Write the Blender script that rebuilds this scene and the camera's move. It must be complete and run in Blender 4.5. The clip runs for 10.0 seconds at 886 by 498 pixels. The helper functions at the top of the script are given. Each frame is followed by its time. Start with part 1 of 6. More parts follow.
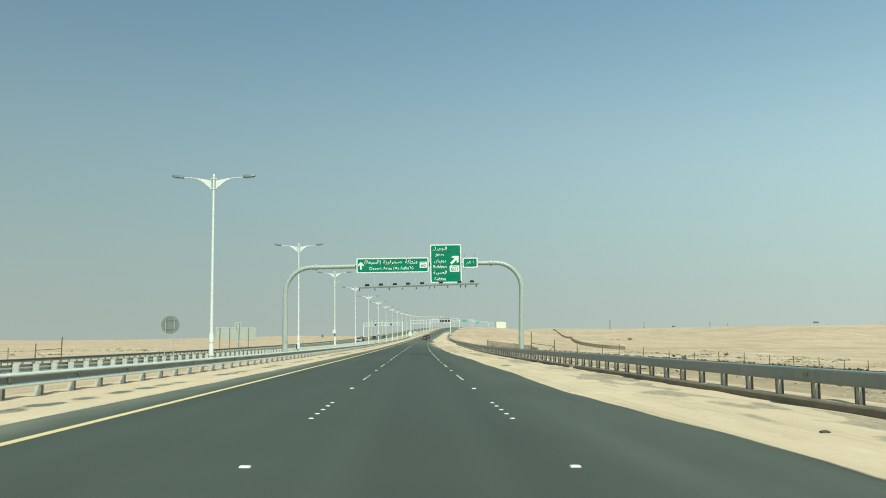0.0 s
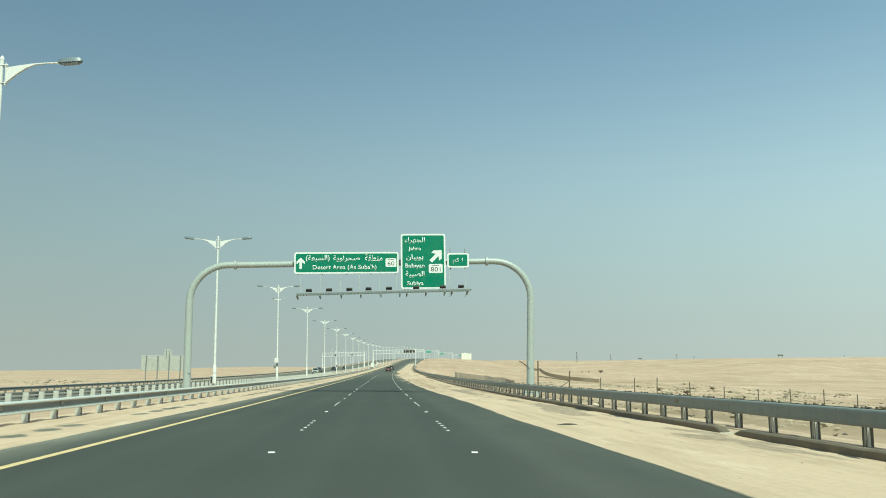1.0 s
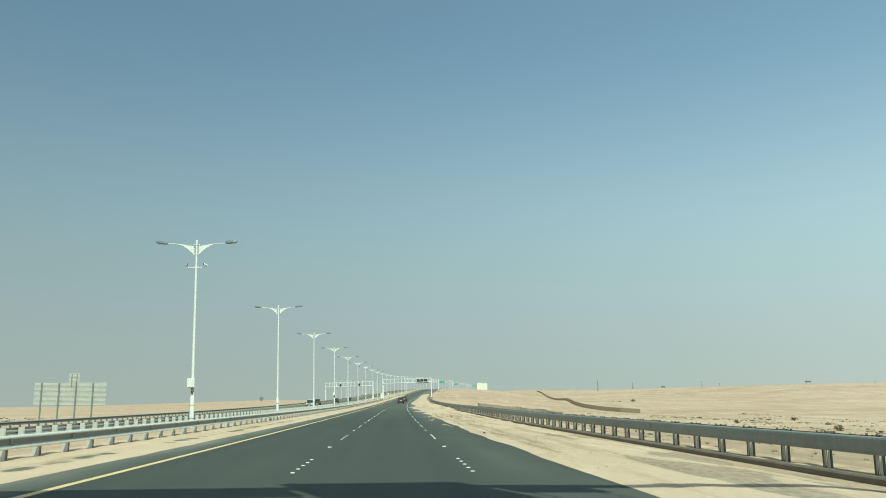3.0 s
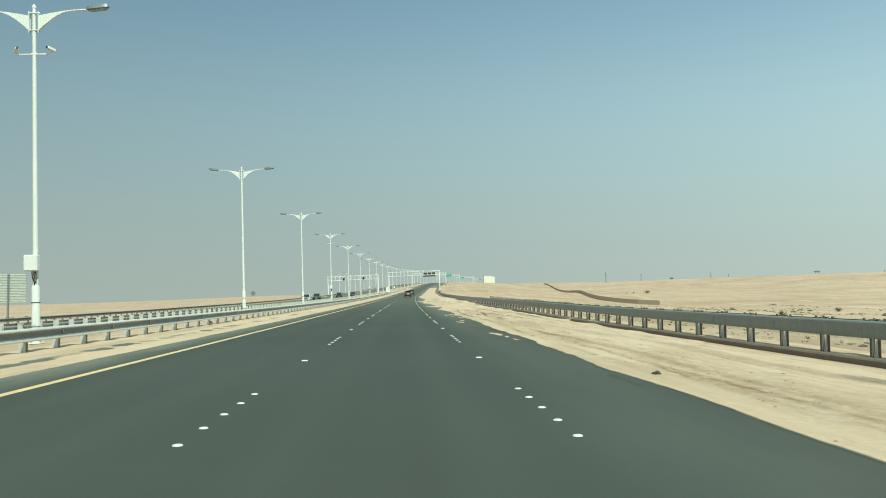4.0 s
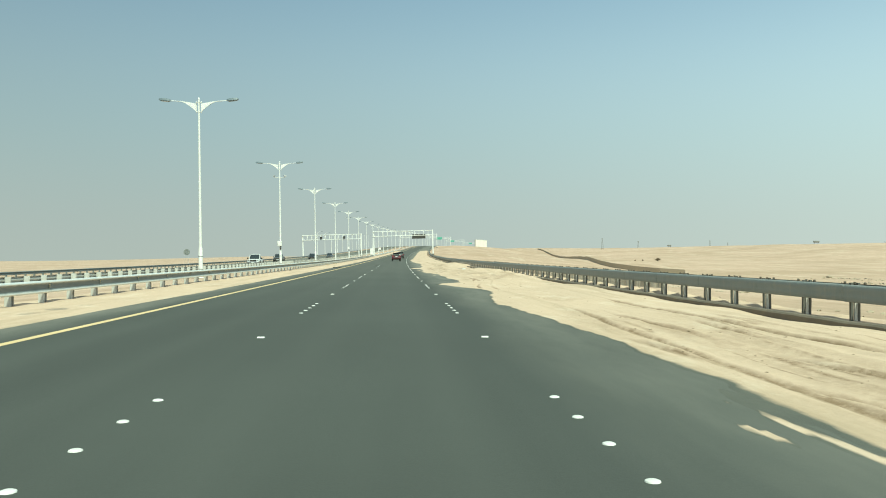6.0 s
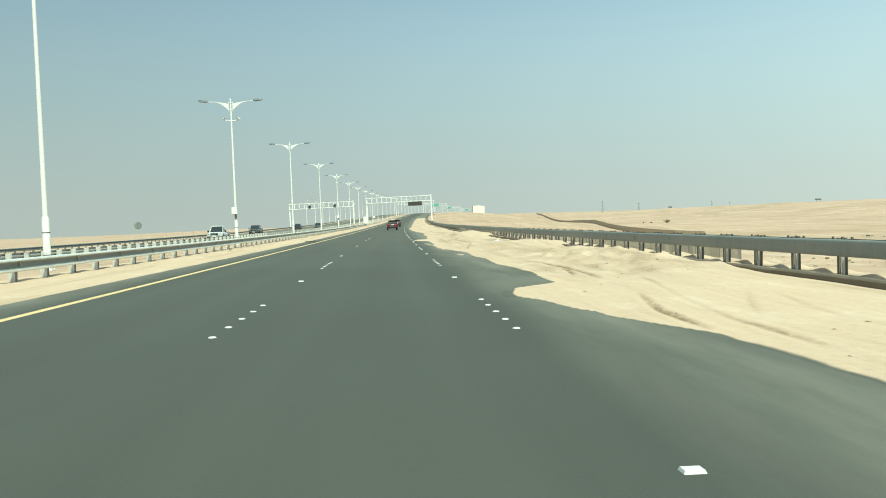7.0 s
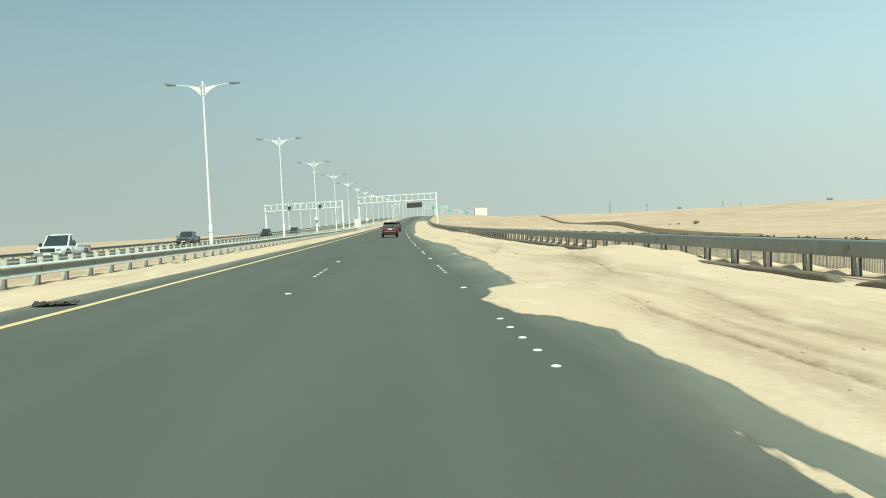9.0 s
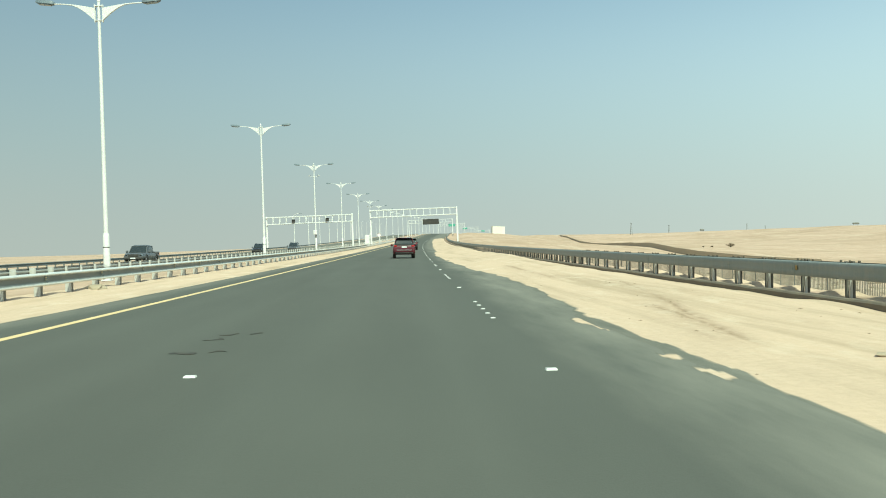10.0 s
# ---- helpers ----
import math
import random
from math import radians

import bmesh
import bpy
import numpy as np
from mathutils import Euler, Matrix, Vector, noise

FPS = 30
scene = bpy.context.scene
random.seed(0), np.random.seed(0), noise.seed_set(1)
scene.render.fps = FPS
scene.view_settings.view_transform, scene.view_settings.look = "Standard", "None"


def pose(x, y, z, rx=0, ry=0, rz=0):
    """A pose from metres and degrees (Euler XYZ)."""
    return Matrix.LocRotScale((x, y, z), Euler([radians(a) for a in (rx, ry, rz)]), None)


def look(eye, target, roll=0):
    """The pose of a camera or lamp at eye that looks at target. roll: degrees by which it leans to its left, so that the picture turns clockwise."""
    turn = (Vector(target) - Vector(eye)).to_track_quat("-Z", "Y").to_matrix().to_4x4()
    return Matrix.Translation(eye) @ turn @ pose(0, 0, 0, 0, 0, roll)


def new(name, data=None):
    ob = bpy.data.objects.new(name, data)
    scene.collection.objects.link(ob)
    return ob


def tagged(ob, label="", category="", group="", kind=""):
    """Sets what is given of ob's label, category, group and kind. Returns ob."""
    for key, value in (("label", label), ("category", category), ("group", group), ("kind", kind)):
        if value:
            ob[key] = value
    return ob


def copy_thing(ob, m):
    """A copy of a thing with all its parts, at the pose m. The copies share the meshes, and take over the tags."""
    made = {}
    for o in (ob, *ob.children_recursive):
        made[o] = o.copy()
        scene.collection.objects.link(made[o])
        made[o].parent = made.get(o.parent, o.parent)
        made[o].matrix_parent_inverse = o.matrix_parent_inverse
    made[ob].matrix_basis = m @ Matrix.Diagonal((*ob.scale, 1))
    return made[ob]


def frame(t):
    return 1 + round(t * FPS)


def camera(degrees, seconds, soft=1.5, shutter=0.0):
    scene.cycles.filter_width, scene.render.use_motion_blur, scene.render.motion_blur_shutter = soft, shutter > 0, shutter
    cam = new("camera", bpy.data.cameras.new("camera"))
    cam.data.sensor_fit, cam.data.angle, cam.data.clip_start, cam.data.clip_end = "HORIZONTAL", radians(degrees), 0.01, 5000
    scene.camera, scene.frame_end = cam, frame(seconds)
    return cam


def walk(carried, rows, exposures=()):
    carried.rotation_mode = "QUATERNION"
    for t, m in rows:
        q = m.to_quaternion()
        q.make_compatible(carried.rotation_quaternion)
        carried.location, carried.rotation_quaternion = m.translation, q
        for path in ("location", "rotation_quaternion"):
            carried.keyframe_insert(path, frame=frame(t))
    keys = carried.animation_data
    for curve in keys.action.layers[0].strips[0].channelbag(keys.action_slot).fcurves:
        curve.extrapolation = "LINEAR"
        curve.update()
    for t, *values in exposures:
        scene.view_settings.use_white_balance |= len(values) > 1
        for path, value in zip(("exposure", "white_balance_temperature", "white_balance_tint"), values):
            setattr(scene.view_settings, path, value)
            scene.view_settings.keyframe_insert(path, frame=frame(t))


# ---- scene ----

cam = camera(55.6, 10.0, soft=1.0)
# seconds, eye (x, y, z), yaw, pitch, roll
PATH = [
    (0.0, 0.012, -0.234, 1.368, -2.02, 6.40, 0.19),
    (0.5, 0.078, 12.729, 1.363, -3.85, 7.34, 0.25),
    (1.0, 0.067, 25.675, 1.434, -4.49, 8.54, 0.40),
    (1.5, 0.111, 38.614, 1.418, -4.33, 9.86, 0.69),
    (2.0, 0.143, 51.644, 1.481, -4.22, 10.82, 0.60),
    (2.2, 0.174, 56.819, 1.496, -4.20, 11.27, 0.54),
    (3.3, 0.540, 85.423, 1.539, -3.70, 9.64, -0.58),
    (3.5, 0.594, 90.654, 1.562, -3.64, 8.10, -0.69),
    (4.0, 0.646, 103.478, 1.563, -3.44, 3.49, -0.84),
    (4.5, 0.827, 116.439, 1.631, -3.45, 2.07, -0.75),
    (5.0, 0.994, 129.463, 1.707, -3.83, 2.10, -0.35),
    (5.5, 1.138, 142.507, 1.787, -4.13, 1.78, 0.66),
    (7.0, 1.710, 181.128, 2.049, -4.54, -1.20, -1.25),
    (7.5, 1.891, 193.897, 2.173, -4.45, -2.11, -1.26),
    (8.0, 2.131, 206.371, 2.297, -4.31, -1.60, -1.56),
    (8.5, 2.421, 219.012, 2.409, -4.66, -1.21, -1.97),
    (9.0, 2.687, 231.688, 2.558, -4.71, -0.96, -1.72),
    (9.5, 2.957, 244.225, 2.690, -4.04, -0.11, -1.03),
    (10.0, 3.261, 256.725, 2.833, -3.74, 0.29, -0.68),
]
EXPOSURES = [(0.0, -0.04, 6180, -22), (2.0, 0.02, 6180, -22), (3.5, -0.10, 6090, -22), (4.0, -0.06, 6150, -22), (4.5, 0.16, 6230, -21), (5.0, 0.14, 6240, -21), (5.5, 0.10, 6240, -21), (7.0, 0.19, 6240, -21), (7.5, 0.22, 6240, -21), (9.0, 0.17, 6250, -21), (10.0, 0.17, 6250, -21)]
walk(cam, [(t, pose(x, y, z, 90 + pitch, 0, yaw) @ pose(0, 0, 0, 0, 0, roll)) for t, x, y, z, yaw, pitch, roll in PATH], EXPOSURES)

# ---- world and sun ----
SUN_TO = Vector((0.28, -0.76, 1.0)).normalized()   # towards the sun: behind the traveller, a little to the right
world = bpy.data.worlds.new("world")
scene.world = world
world.use_nodes = True
wt = world.node_tree
sky = wt.nodes.new("ShaderNodeTexSky")
sky.sky_type = "NISHITA"
sky.sun_disc = False
sky.sun_elevation = math.asin(SUN_TO.z)
sky.sun_rotation = math.atan2(-SUN_TO.x, SUN_TO.y)
sky.altitude = 0
sky.air_density = 0.8
sky.dust_density = 1.6
sky.ozone_density = 0.15
# dust in the air: the sky is veiled, and palest low down
way = wt.nodes.new("ShaderNodeTexCoord")
lift = wt.nodes.new("ShaderNodeVectorMath")
lift.operation = "MULTIPLY_ADD"
lift.inputs[1].default_value = (1.0, 1.0, 0.9)
lift.inputs[2].default_value = (0.0, 0.0, 0.10)
wt.links.new(way.outputs["Generated"], lift.inputs[0])
wt.links.new(lift.outputs["Vector"], sky.inputs["Vector"])
# how low the view is: 1 at the horizon, 0 high up
parts = wt.nodes.new("ShaderNodeSeparateXYZ")
wt.links.new(way.outputs["Generated"], parts.inputs[0])
low = wt.nodes.new("ShaderNodeMapRange")
low.interpolation_type = "SMOOTHSTEP"
for key, value in (("From Min", 0.0), ("From Max", 0.44), ("To Min", 0.86), ("To Max", 0.13)):
    low.inputs[key].default_value = value
wt.links.new(parts.outputs["Z"], low.inputs["Value"])
# the dust glows more on the sun's side
side = wt.nodes.new("ShaderNodeVectorMath")
side.operation = "DOT_PRODUCT"
side.inputs[1].default_value = Vector((SUN_TO.x, SUN_TO.y, 0)).normalized()
wt.links.new(way.outputs["Generated"], side.inputs[0])
glow = wt.nodes.new("ShaderNodeMapRange")
for key, value in (("From Min", -1.0), ("From Max", 0.0), ("To Min", 0.93), ("To Max", 1.65)):
    glow.inputs[key].default_value = value
wt.links.new(side.outputs["Value"], glow.inputs["Value"])
dust = wt.nodes.new("ShaderNodeVectorMath")
dust.operation = "SCALE"
dust.inputs[0].default_value = (3.37, 3.20, 3.18)
wt.links.new(glow.outputs["Result"], dust.inputs["Scale"])
veil = wt.nodes.new("ShaderNodeMix")
veil.data_type = "RGBA"
wt.links.new(low.outputs["Result"], veil.inputs[0])
wt.links.new(sky.outputs["Color"], veil.inputs[6])
wt.links.new(dust.outputs["Vector"], veil.inputs[7])
# the sky is paler on the side of the sun, most of all high up, and the dust low down is browner
def sky_range(source, rows, eased=False):
    n = wt.nodes.new("ShaderNodeMapRange")
    n.interpolation_type = "SMOOTHSTEP" if eased else "LINEAR"
    for key, value in zip(("From Min", "From Max", "To Min", "To Max"), rows):
        n.inputs[key].default_value = value
    wt.links.new(source, n.inputs["Value"])
    return n.outputs["Result"]


high = sky_range(parts.outputs["Z"], (0.0, 0.26, 0.0, 1.0), True)
across_low = sky_range(parts.outputs["X"], (-0.55, 0.55, 0.93, 0.97))
across_high = sky_range(parts.outputs["X"], (-0.55, 0.55, 0.93, 1.29))
tilt = wt.nodes.new("ShaderNodeMix")
wt.links.new(high, tilt.inputs[0])
wt.links.new(across_low, tilt.inputs[2])
wt.links.new(across_high, tilt.inputs[3])
tint = wt.nodes.new("ShaderNodeMix")
tint.data_type = "RGBA"
wt.links.new(sky_range(parts.outputs["Z"], (0.0, 0.17, 0.0, 1.0), True), tint.inputs[0])
tint.inputs[6].default_value = (1.055, 1.0, 0.99, 1)
tint.inputs[7].default_value = (0.972, 1.0, 0.980, 1)
hue = wt.nodes.new("ShaderNodeVectorMath")
hue.operation = "MULTIPLY"
wt.links.new(veil.outputs[2], hue.inputs[0])
wt.links.new(tint.outputs[2], hue.inputs[1])
air = wt.nodes.new("ShaderNodeVectorMath")
air.operation = "SCALE"
wt.links.new(hue.outputs["Vector"], air.inputs[0])
wt.links.new(tilt.outputs[0], air.inputs["Scale"])
wt.links.new(air.outputs["Vector"], wt.nodes["Background"].inputs["Color"])
wt.nodes["Background"].inputs["Strength"].default_value = 0.15

sun = new("sun", bpy.data.lights.new("sun", "SUN"))
sun.data.energy = 4.8
sun.data.angle = radians(0.6)
sun.data.color = (1.0, 0.94, 0.84)
sun.matrix_world = look((0, 0, 200), Vector((0, 0, 200)) - SUN_TO)


# ---- materials ----
class Mat:
    """A node material with a few short helpers."""

    def __init__(self, name, rough=0.6, metal=0.0, spec=0.5):
        self.m = bpy.data.materials.new(name)
        self.m.use_nodes = True
        self.t = self.m.node_tree
        self.b = self.t.nodes["Principled BSDF"]
        self.b.inputs["Roughness"].default_value = rough
        self.b.inputs["Metallic"].default_value = metal
        self.b.inputs["Specular IOR Level"].default_value = spec

    def node(self, kind, **inputs):
        n = self.t.nodes.new(kind)
        for k, v in inputs.items():
            self.put(n, k.replace("_", " "), v)
        return n

    def put(self, n, key, v):
        sock = n.inputs[key] if not str(key).isdigit() else n.inputs[int(key)]
        if isinstance(v, bpy.types.NodeSocket):
            self.t.links.new(v, sock)
        else:
            sock.default_value = v

    def where(self, scale=(1, 1, 1), local=False):
        src = self.node("ShaderNodeTexCoord").outputs["Object"] if local else self.node("ShaderNodeNewGeometry").outputs["Position"]
        mp = self.node("ShaderNodeMapping")
        self.put(mp, "Vector", src)
        self.put(mp, "Scale", scale)
        return mp.outputs["Vector"]

    def noise(self, vec, scale, detail=4, rough=0.55):
        n = self.node("ShaderNodeTexNoise", Scale=scale, Detail=detail, Roughness=rough)
        self.put(n, "Vector", vec)
        return n.outputs["Fac"]

    def mix(self, fac, a, b, kind="MIX"):
        n = self.node("ShaderNodeMix")
        n.data_type = "RGBA"
        n.blend_type = kind
        self.put(n, 0, fac)
        for key, v in ((6, a), (7, b)):
            self.put(n, key, (*v, 1) if isinstance(v, tuple) and len(v) == 3 else v)
        return n.outputs[2]

    def math(self, op, a, b=0.0, c=0.0, clamp=False):
        n = self.node("ShaderNodeMath")
        n.operation = op
        n.use_clamp = clamp
        for i, v in enumerate((a, b, c)):
            self.put(n, i, v)
        return n.outputs[0]

    def color(self, v):
        self.put(self.b, "Base Color", (*v, 1) if isinstance(v, tuple) else v)
        return self

    def bump(self, height, strength=0.3, distance=0.02):
        n = self.node("ShaderNodeBump", Strength=strength, Distance=distance)
        self.put(n, "Height", height)
        self.put(self.b, "Normal", n.outputs["Normal"])
        return self

    def rough(self, v):
        self.put(self.b, "Roughness", v)
        return self


def grey(v):
    return (v, v, v)


def sand_material(name, light, dark, pebbles, thin=False):
    k = Mat(name, rough=0.95, spec=0.15)
    p = k.where()
    broad = k.noise(p, 0.035, 5, 0.6)
    mid = k.noise(k.where((1, 0.35, 1)), 0.5, 5, 0.6)
    fine = k.noise(p, 9.0, 4, 0.7)
    base = k.mix(k.math("MULTIPLY_ADD", broad, 1.9, -0.45, True), light, dark)
    base = k.mix(k.math("MULTIPLY_ADD", mid, 2.2, -0.75, True), base, tuple(0.82 * v for v in light))
    base = k.mix(k.math("MULTIPLY_ADD", fine, 1.6, -0.5, True), base, tuple(1.08 * v for v in light))
    streak = k.noise(k.where((1.1, 0.045, 1)), 1.0, 6, 0.62)
    base = k.mix(k.math("MULTIPLY_ADD", streak, 3.2, -1.65, True), base, (0.328, 0.25, 0.164))
    if pebbles:
        blot = k.noise(p, 0.28, 6, 0.68)
        base = k.mix(k.math("MULTIPLY_ADD", blot, 3.4, -1.75, True), base, (0.295, 0.217, 0.139))
        pale = k.noise(k.where((1, 1, 1.7)), 0.4, 5, 0.6)
        base = k.mix(k.math("MULTIPLY_ADD", pale, 3.4, -2.0, True), base, (0.607, 0.508, 0.385))
        vor = k.node("ShaderNodeTexVoronoi", Scale=1.3)
        k.put(vor, "Vector", p)
        spots = k.math("MULTIPLY", k.math("LESS_THAN", vor.outputs["Distance"], 0.16), k.math("GREATER_THAN", k.noise(p, 0.06, 3), 0.52))
        base = k.mix(k.math("MULTIPLY", spots, 0.65), base, (0.131, 0.0984, 0.0615))
        far = k.noise(k.where((0.35, 1, 1)), 0.012, 6, 0.65)
        base = k.mix(k.math("MULTIPLY_ADD", far, 3.6, -1.75, True), base, (0.315, 0.222, 0.142))
        patch = k.noise(k.where((1, 0.22, 1)), 0.055, 7, 0.66)
        base = k.mix(k.math("MULTIPLY", k.math("MULTIPLY_ADD", patch, 5.0, -2.4, True), 0.8), base, (0.36, 0.26, 0.18))
        crust = k.noise(k.where((1, 0.16, 1)), 0.11, 6, 0.7)
        base = k.mix(k.math("MULTIPLY", k.math("MULTIPLY_ADD", crust, 6.0, -3.2, True), 0.6), base, (0.64, 0.53, 0.41))
        scrub = k.node("ShaderNodeAttribute")
        scrub.attribute_name = "scrub"
        clump = k.noise(k.where((1, 0.6, 1)), 0.9, 7, 0.72)
        base = k.mix(k.math("MULTIPLY", scrub.outputs["Fac"], k.math("MULTIPLY_ADD", clump, 3.4, -0.9, True)), base, (0.25, 0.19, 0.125))
        band = k.noise(k.where((0.12, 1, 1)), 0.035, 6, 0.68)
        base = k.mix(k.math("MULTIPLY", k.math("MULTIPLY_ADD", band, 5.0, -2.6, True), 0.55), base, (0.265, 0.19, 0.125))
    if thin:
        worn = k.noise(k.where((0.75, 0.13, 1)), 1.0, 7, 0.70)
        base = k.mix(k.math("MULTIPLY", k.math("MULTIPLY_ADD", worn, 6.0, -3.2, True), 0.45), base, (0.33, 0.24, 0.155))
        pale = k.noise(k.where((0.9, 0.3, 2)), 1.4, 6, 0.70)
        base = k.mix(k.math("MULTIPLY", k.math("MULTIPLY_ADD", pale, 6.0, -3.2, True), 0.6), base, (0.64, 0.53, 0.41))
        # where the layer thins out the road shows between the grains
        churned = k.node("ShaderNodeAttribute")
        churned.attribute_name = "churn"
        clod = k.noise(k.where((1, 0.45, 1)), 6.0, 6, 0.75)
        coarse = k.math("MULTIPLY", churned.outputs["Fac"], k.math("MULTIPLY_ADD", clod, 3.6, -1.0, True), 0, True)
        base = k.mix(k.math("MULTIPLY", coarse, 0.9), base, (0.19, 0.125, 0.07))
        cov = k.node("ShaderNodeAttribute")
        cov.attribute_name = "cover"
        grit = k.noise(k.where((1.5, 0.5, 1)), 5.0, 6, 0.7)
        fac = k.math("ADD", k.math("MULTIPLY_ADD", cov.outputs["Fac"], 2.7, -0.85), k.math("MULTIPLY_ADD", grit, 1.3, -0.65), 0, True)
        base = k.mix(fac, asphalt_base(k)[0], base)
    k.color(base)
    rip = k.node("ShaderNodeTexWave", Scale=2.6, Distortion=5.0, Detail=3.0)
    k.put(rip, "Vector", k.where((0.5, 1.0, 1)))
    h = k.math("ADD", k.math("MULTIPLY", rip.outputs["Fac"], 0.35), k.math("MULTIPLY", k.noise(p, 22.0, 5, 0.7), 0.9))
    k.bump(h, 0.5, 0.03)
    return k.m


def asphalt_base(k):
    """Colour and grain of the road, with the dust that lies on it."""
    p = k.where()
    grain = k.noise(p, 60.0, 3, 0.7)
    broad = k.noise(k.where((0.5, 0.03, 1)), 1.0, 5, 0.6)
    patch = k.noise(p, 0.12, 5, 0.6)
    base = k.mix(grain, (0.0328, 0.0361, 0.032), (0.0705, 0.0763, 0.0672))
    base = k.mix(k.math("MULTIPLY_ADD", broad, 1.8, -0.55, True), base, (0.0722, 0.0787, 0.0689))
    base = k.mix(k.math("MULTIPLY_ADD", patch, 1.4, -0.45, True), base, (0.0426, 0.0467, 0.041))
    sep = k.node("ShaderNodeSeparateXYZ")
    k.put(sep, 0, p)
    # x counted from the curving line of the road
    along = sep.outputs["Y"]
    swing = k.math("MULTIPLY", k.math("MULTIPLY", along, along), k.math("MULTIPLY_ADD", along, 1.5e-8, 4.0e-5))
    across = k.math("SUBTRACT", sep.outputs["X"], swing)
    # oil-dark middle of the lanes and worn wheel paths
    lane = k.math("PINGPONG", k.math("ADD", across, 1.83 + 36.5), 1.825)
    wheel = k.math("SUBTRACT", 1.0, k.math("MULTIPLY", k.math("ABSOLUTE", k.math("SUBTRACT", lane, 1.0)), 2.2), 0, True)
    base = k.mix(k.math("MULTIPLY", wheel, 0.18), base, (0.0861, 0.0918, 0.0804))
    # a film of blown dust towards both shoulders, in wisps along the road; more of it where the drifts are deep
    wisp = k.noise(k.where((0.9, 0.16, 1)), 0.9, 6, 0.65)
    deep = k.math("MULTIPLY_ADD", sep.outputs["Y"], 0.011, -1.45, True)
    near = k.math("MULTIPLY_ADD", across, 0.66, -1.02, True)
    near = k.math("MULTIPLY", near, k.math("MULTIPLY_ADD", deep, 0.85, 0.15))
    left = k.math("MULTIPLY_ADD", across, -0.8, -4.3, True)
    film = k.math("MULTIPLY", near, k.math("MULTIPLY_ADD", wisp, 1.7, -0.3, True))
    film = k.math("MAXIMUM", film, k.math("MULTIPLY", left, k.math("MULTIPLY_ADD", wisp, 1.4, -0.25, True)))
    # past y = 145 the full width is paled as well
    film = k.math("MAXIMUM", film, k.math("MULTIPLY", k.math("MULTIPLY_ADD", along, 0.010, -1.45, True), k.math("MULTIPLY_ADD", wisp, 0.12, 0.12, True)))
    return k.mix(k.math("MULTIPLY", film, 0.80), base, (0.29, 0.275, 0.225)), grain


def asphalt_material():
    k = Mat("asphalt", rough=0.85, spec=0.25)
    base, grain = asphalt_base(k)
    k.color(base)
    k.bump(grain, 0.5, 0.006)
    return k.m


MAT_ASPHALT = asphalt_material()
MAT_SAND = sand_material("desert_sand", (0.512, 0.372, 0.279), (0.445, 0.312, 0.226), True)
MAT_DRIFT = sand_material("blown_sand", (0.560, 0.427, 0.312), (0.505, 0.377, 0.271), False, True)


def painted(name, col, rough=0.45, dirt=0.2, dirt_col=(0.287, 0.23, 0.148), metal=0.0, scale=1.5):
    k = Mat(name, rough=rough, metal=metal)
    p = k.where(local=False)
    n = k.noise(p, scale, 6, 0.65)
    n2 = k.noise(p, scale * 9, 4, 0.6)
    base = k.mix(k.math("MULTIPLY", k.math("MULTIPLY_ADD", n, 2.2, -0.8, True), dirt), col, dirt_col)
    base = k.mix(k.math("MULTIPLY", n2, 0.15), base, tuple(0.75 * v for v in col))
    k.color(base)
    k.rough(k.math("MULTIPLY_ADD", n, 0.25, rough - 0.1))
    k.bump(n2, 0.08, 0.003)
    return k.m


MAT_WHITE = painted("white_painted_steel", (0.64, 0.648, 0.631), 0.4, 0.15)
MAT_MAST = painted("pale_grey_painted_steel", (0.34, 0.375, 0.36), 0.36, 0.2)
MAT_LUMINAIRE = painted("grey_lamp_housing", (0.13, 0.165, 0.19), 0.35, 0.0)
MAT_GALV = painted("galvanised_steel", (0.50, 0.53, 0.52), 0.34, 0.20, (0.29, 0.23, 0.15), metal=0.5, scale=3.0)
# right-hand post legs, darkened for their shaded sides, with random brown stains
MAT_POST_DARK = painted("shaded_stained_post", (0.095, 0.095, 0.083), 0.7, 0.4, (0.12, 0.09, 0.06), scale=3.0)
MAT_POST = painted("pale_galvanised_post", (0.46, 0.46, 0.43), 0.5, 0.3, (0.30, 0.24, 0.16), metal=0.1, scale=3.0)
MAT_DULL = painted("dulled_steel_sheet", (0.39, 0.41, 0.395), 0.5, 0.25, (0.29, 0.23, 0.15), metal=0.2, scale=3.0)
MAT_PALE_POST = painted("zinc_coated_post", (0.50, 0.50, 0.47), 0.5, 0.25, (0.30, 0.24, 0.16), metal=0.1, scale=3.0)
MAT_GALV_DARK = painted("dull_galvanised_steel", (0.18, 0.205, 0.205), 0.55, 0.3, metal=0.3, scale=3.0)


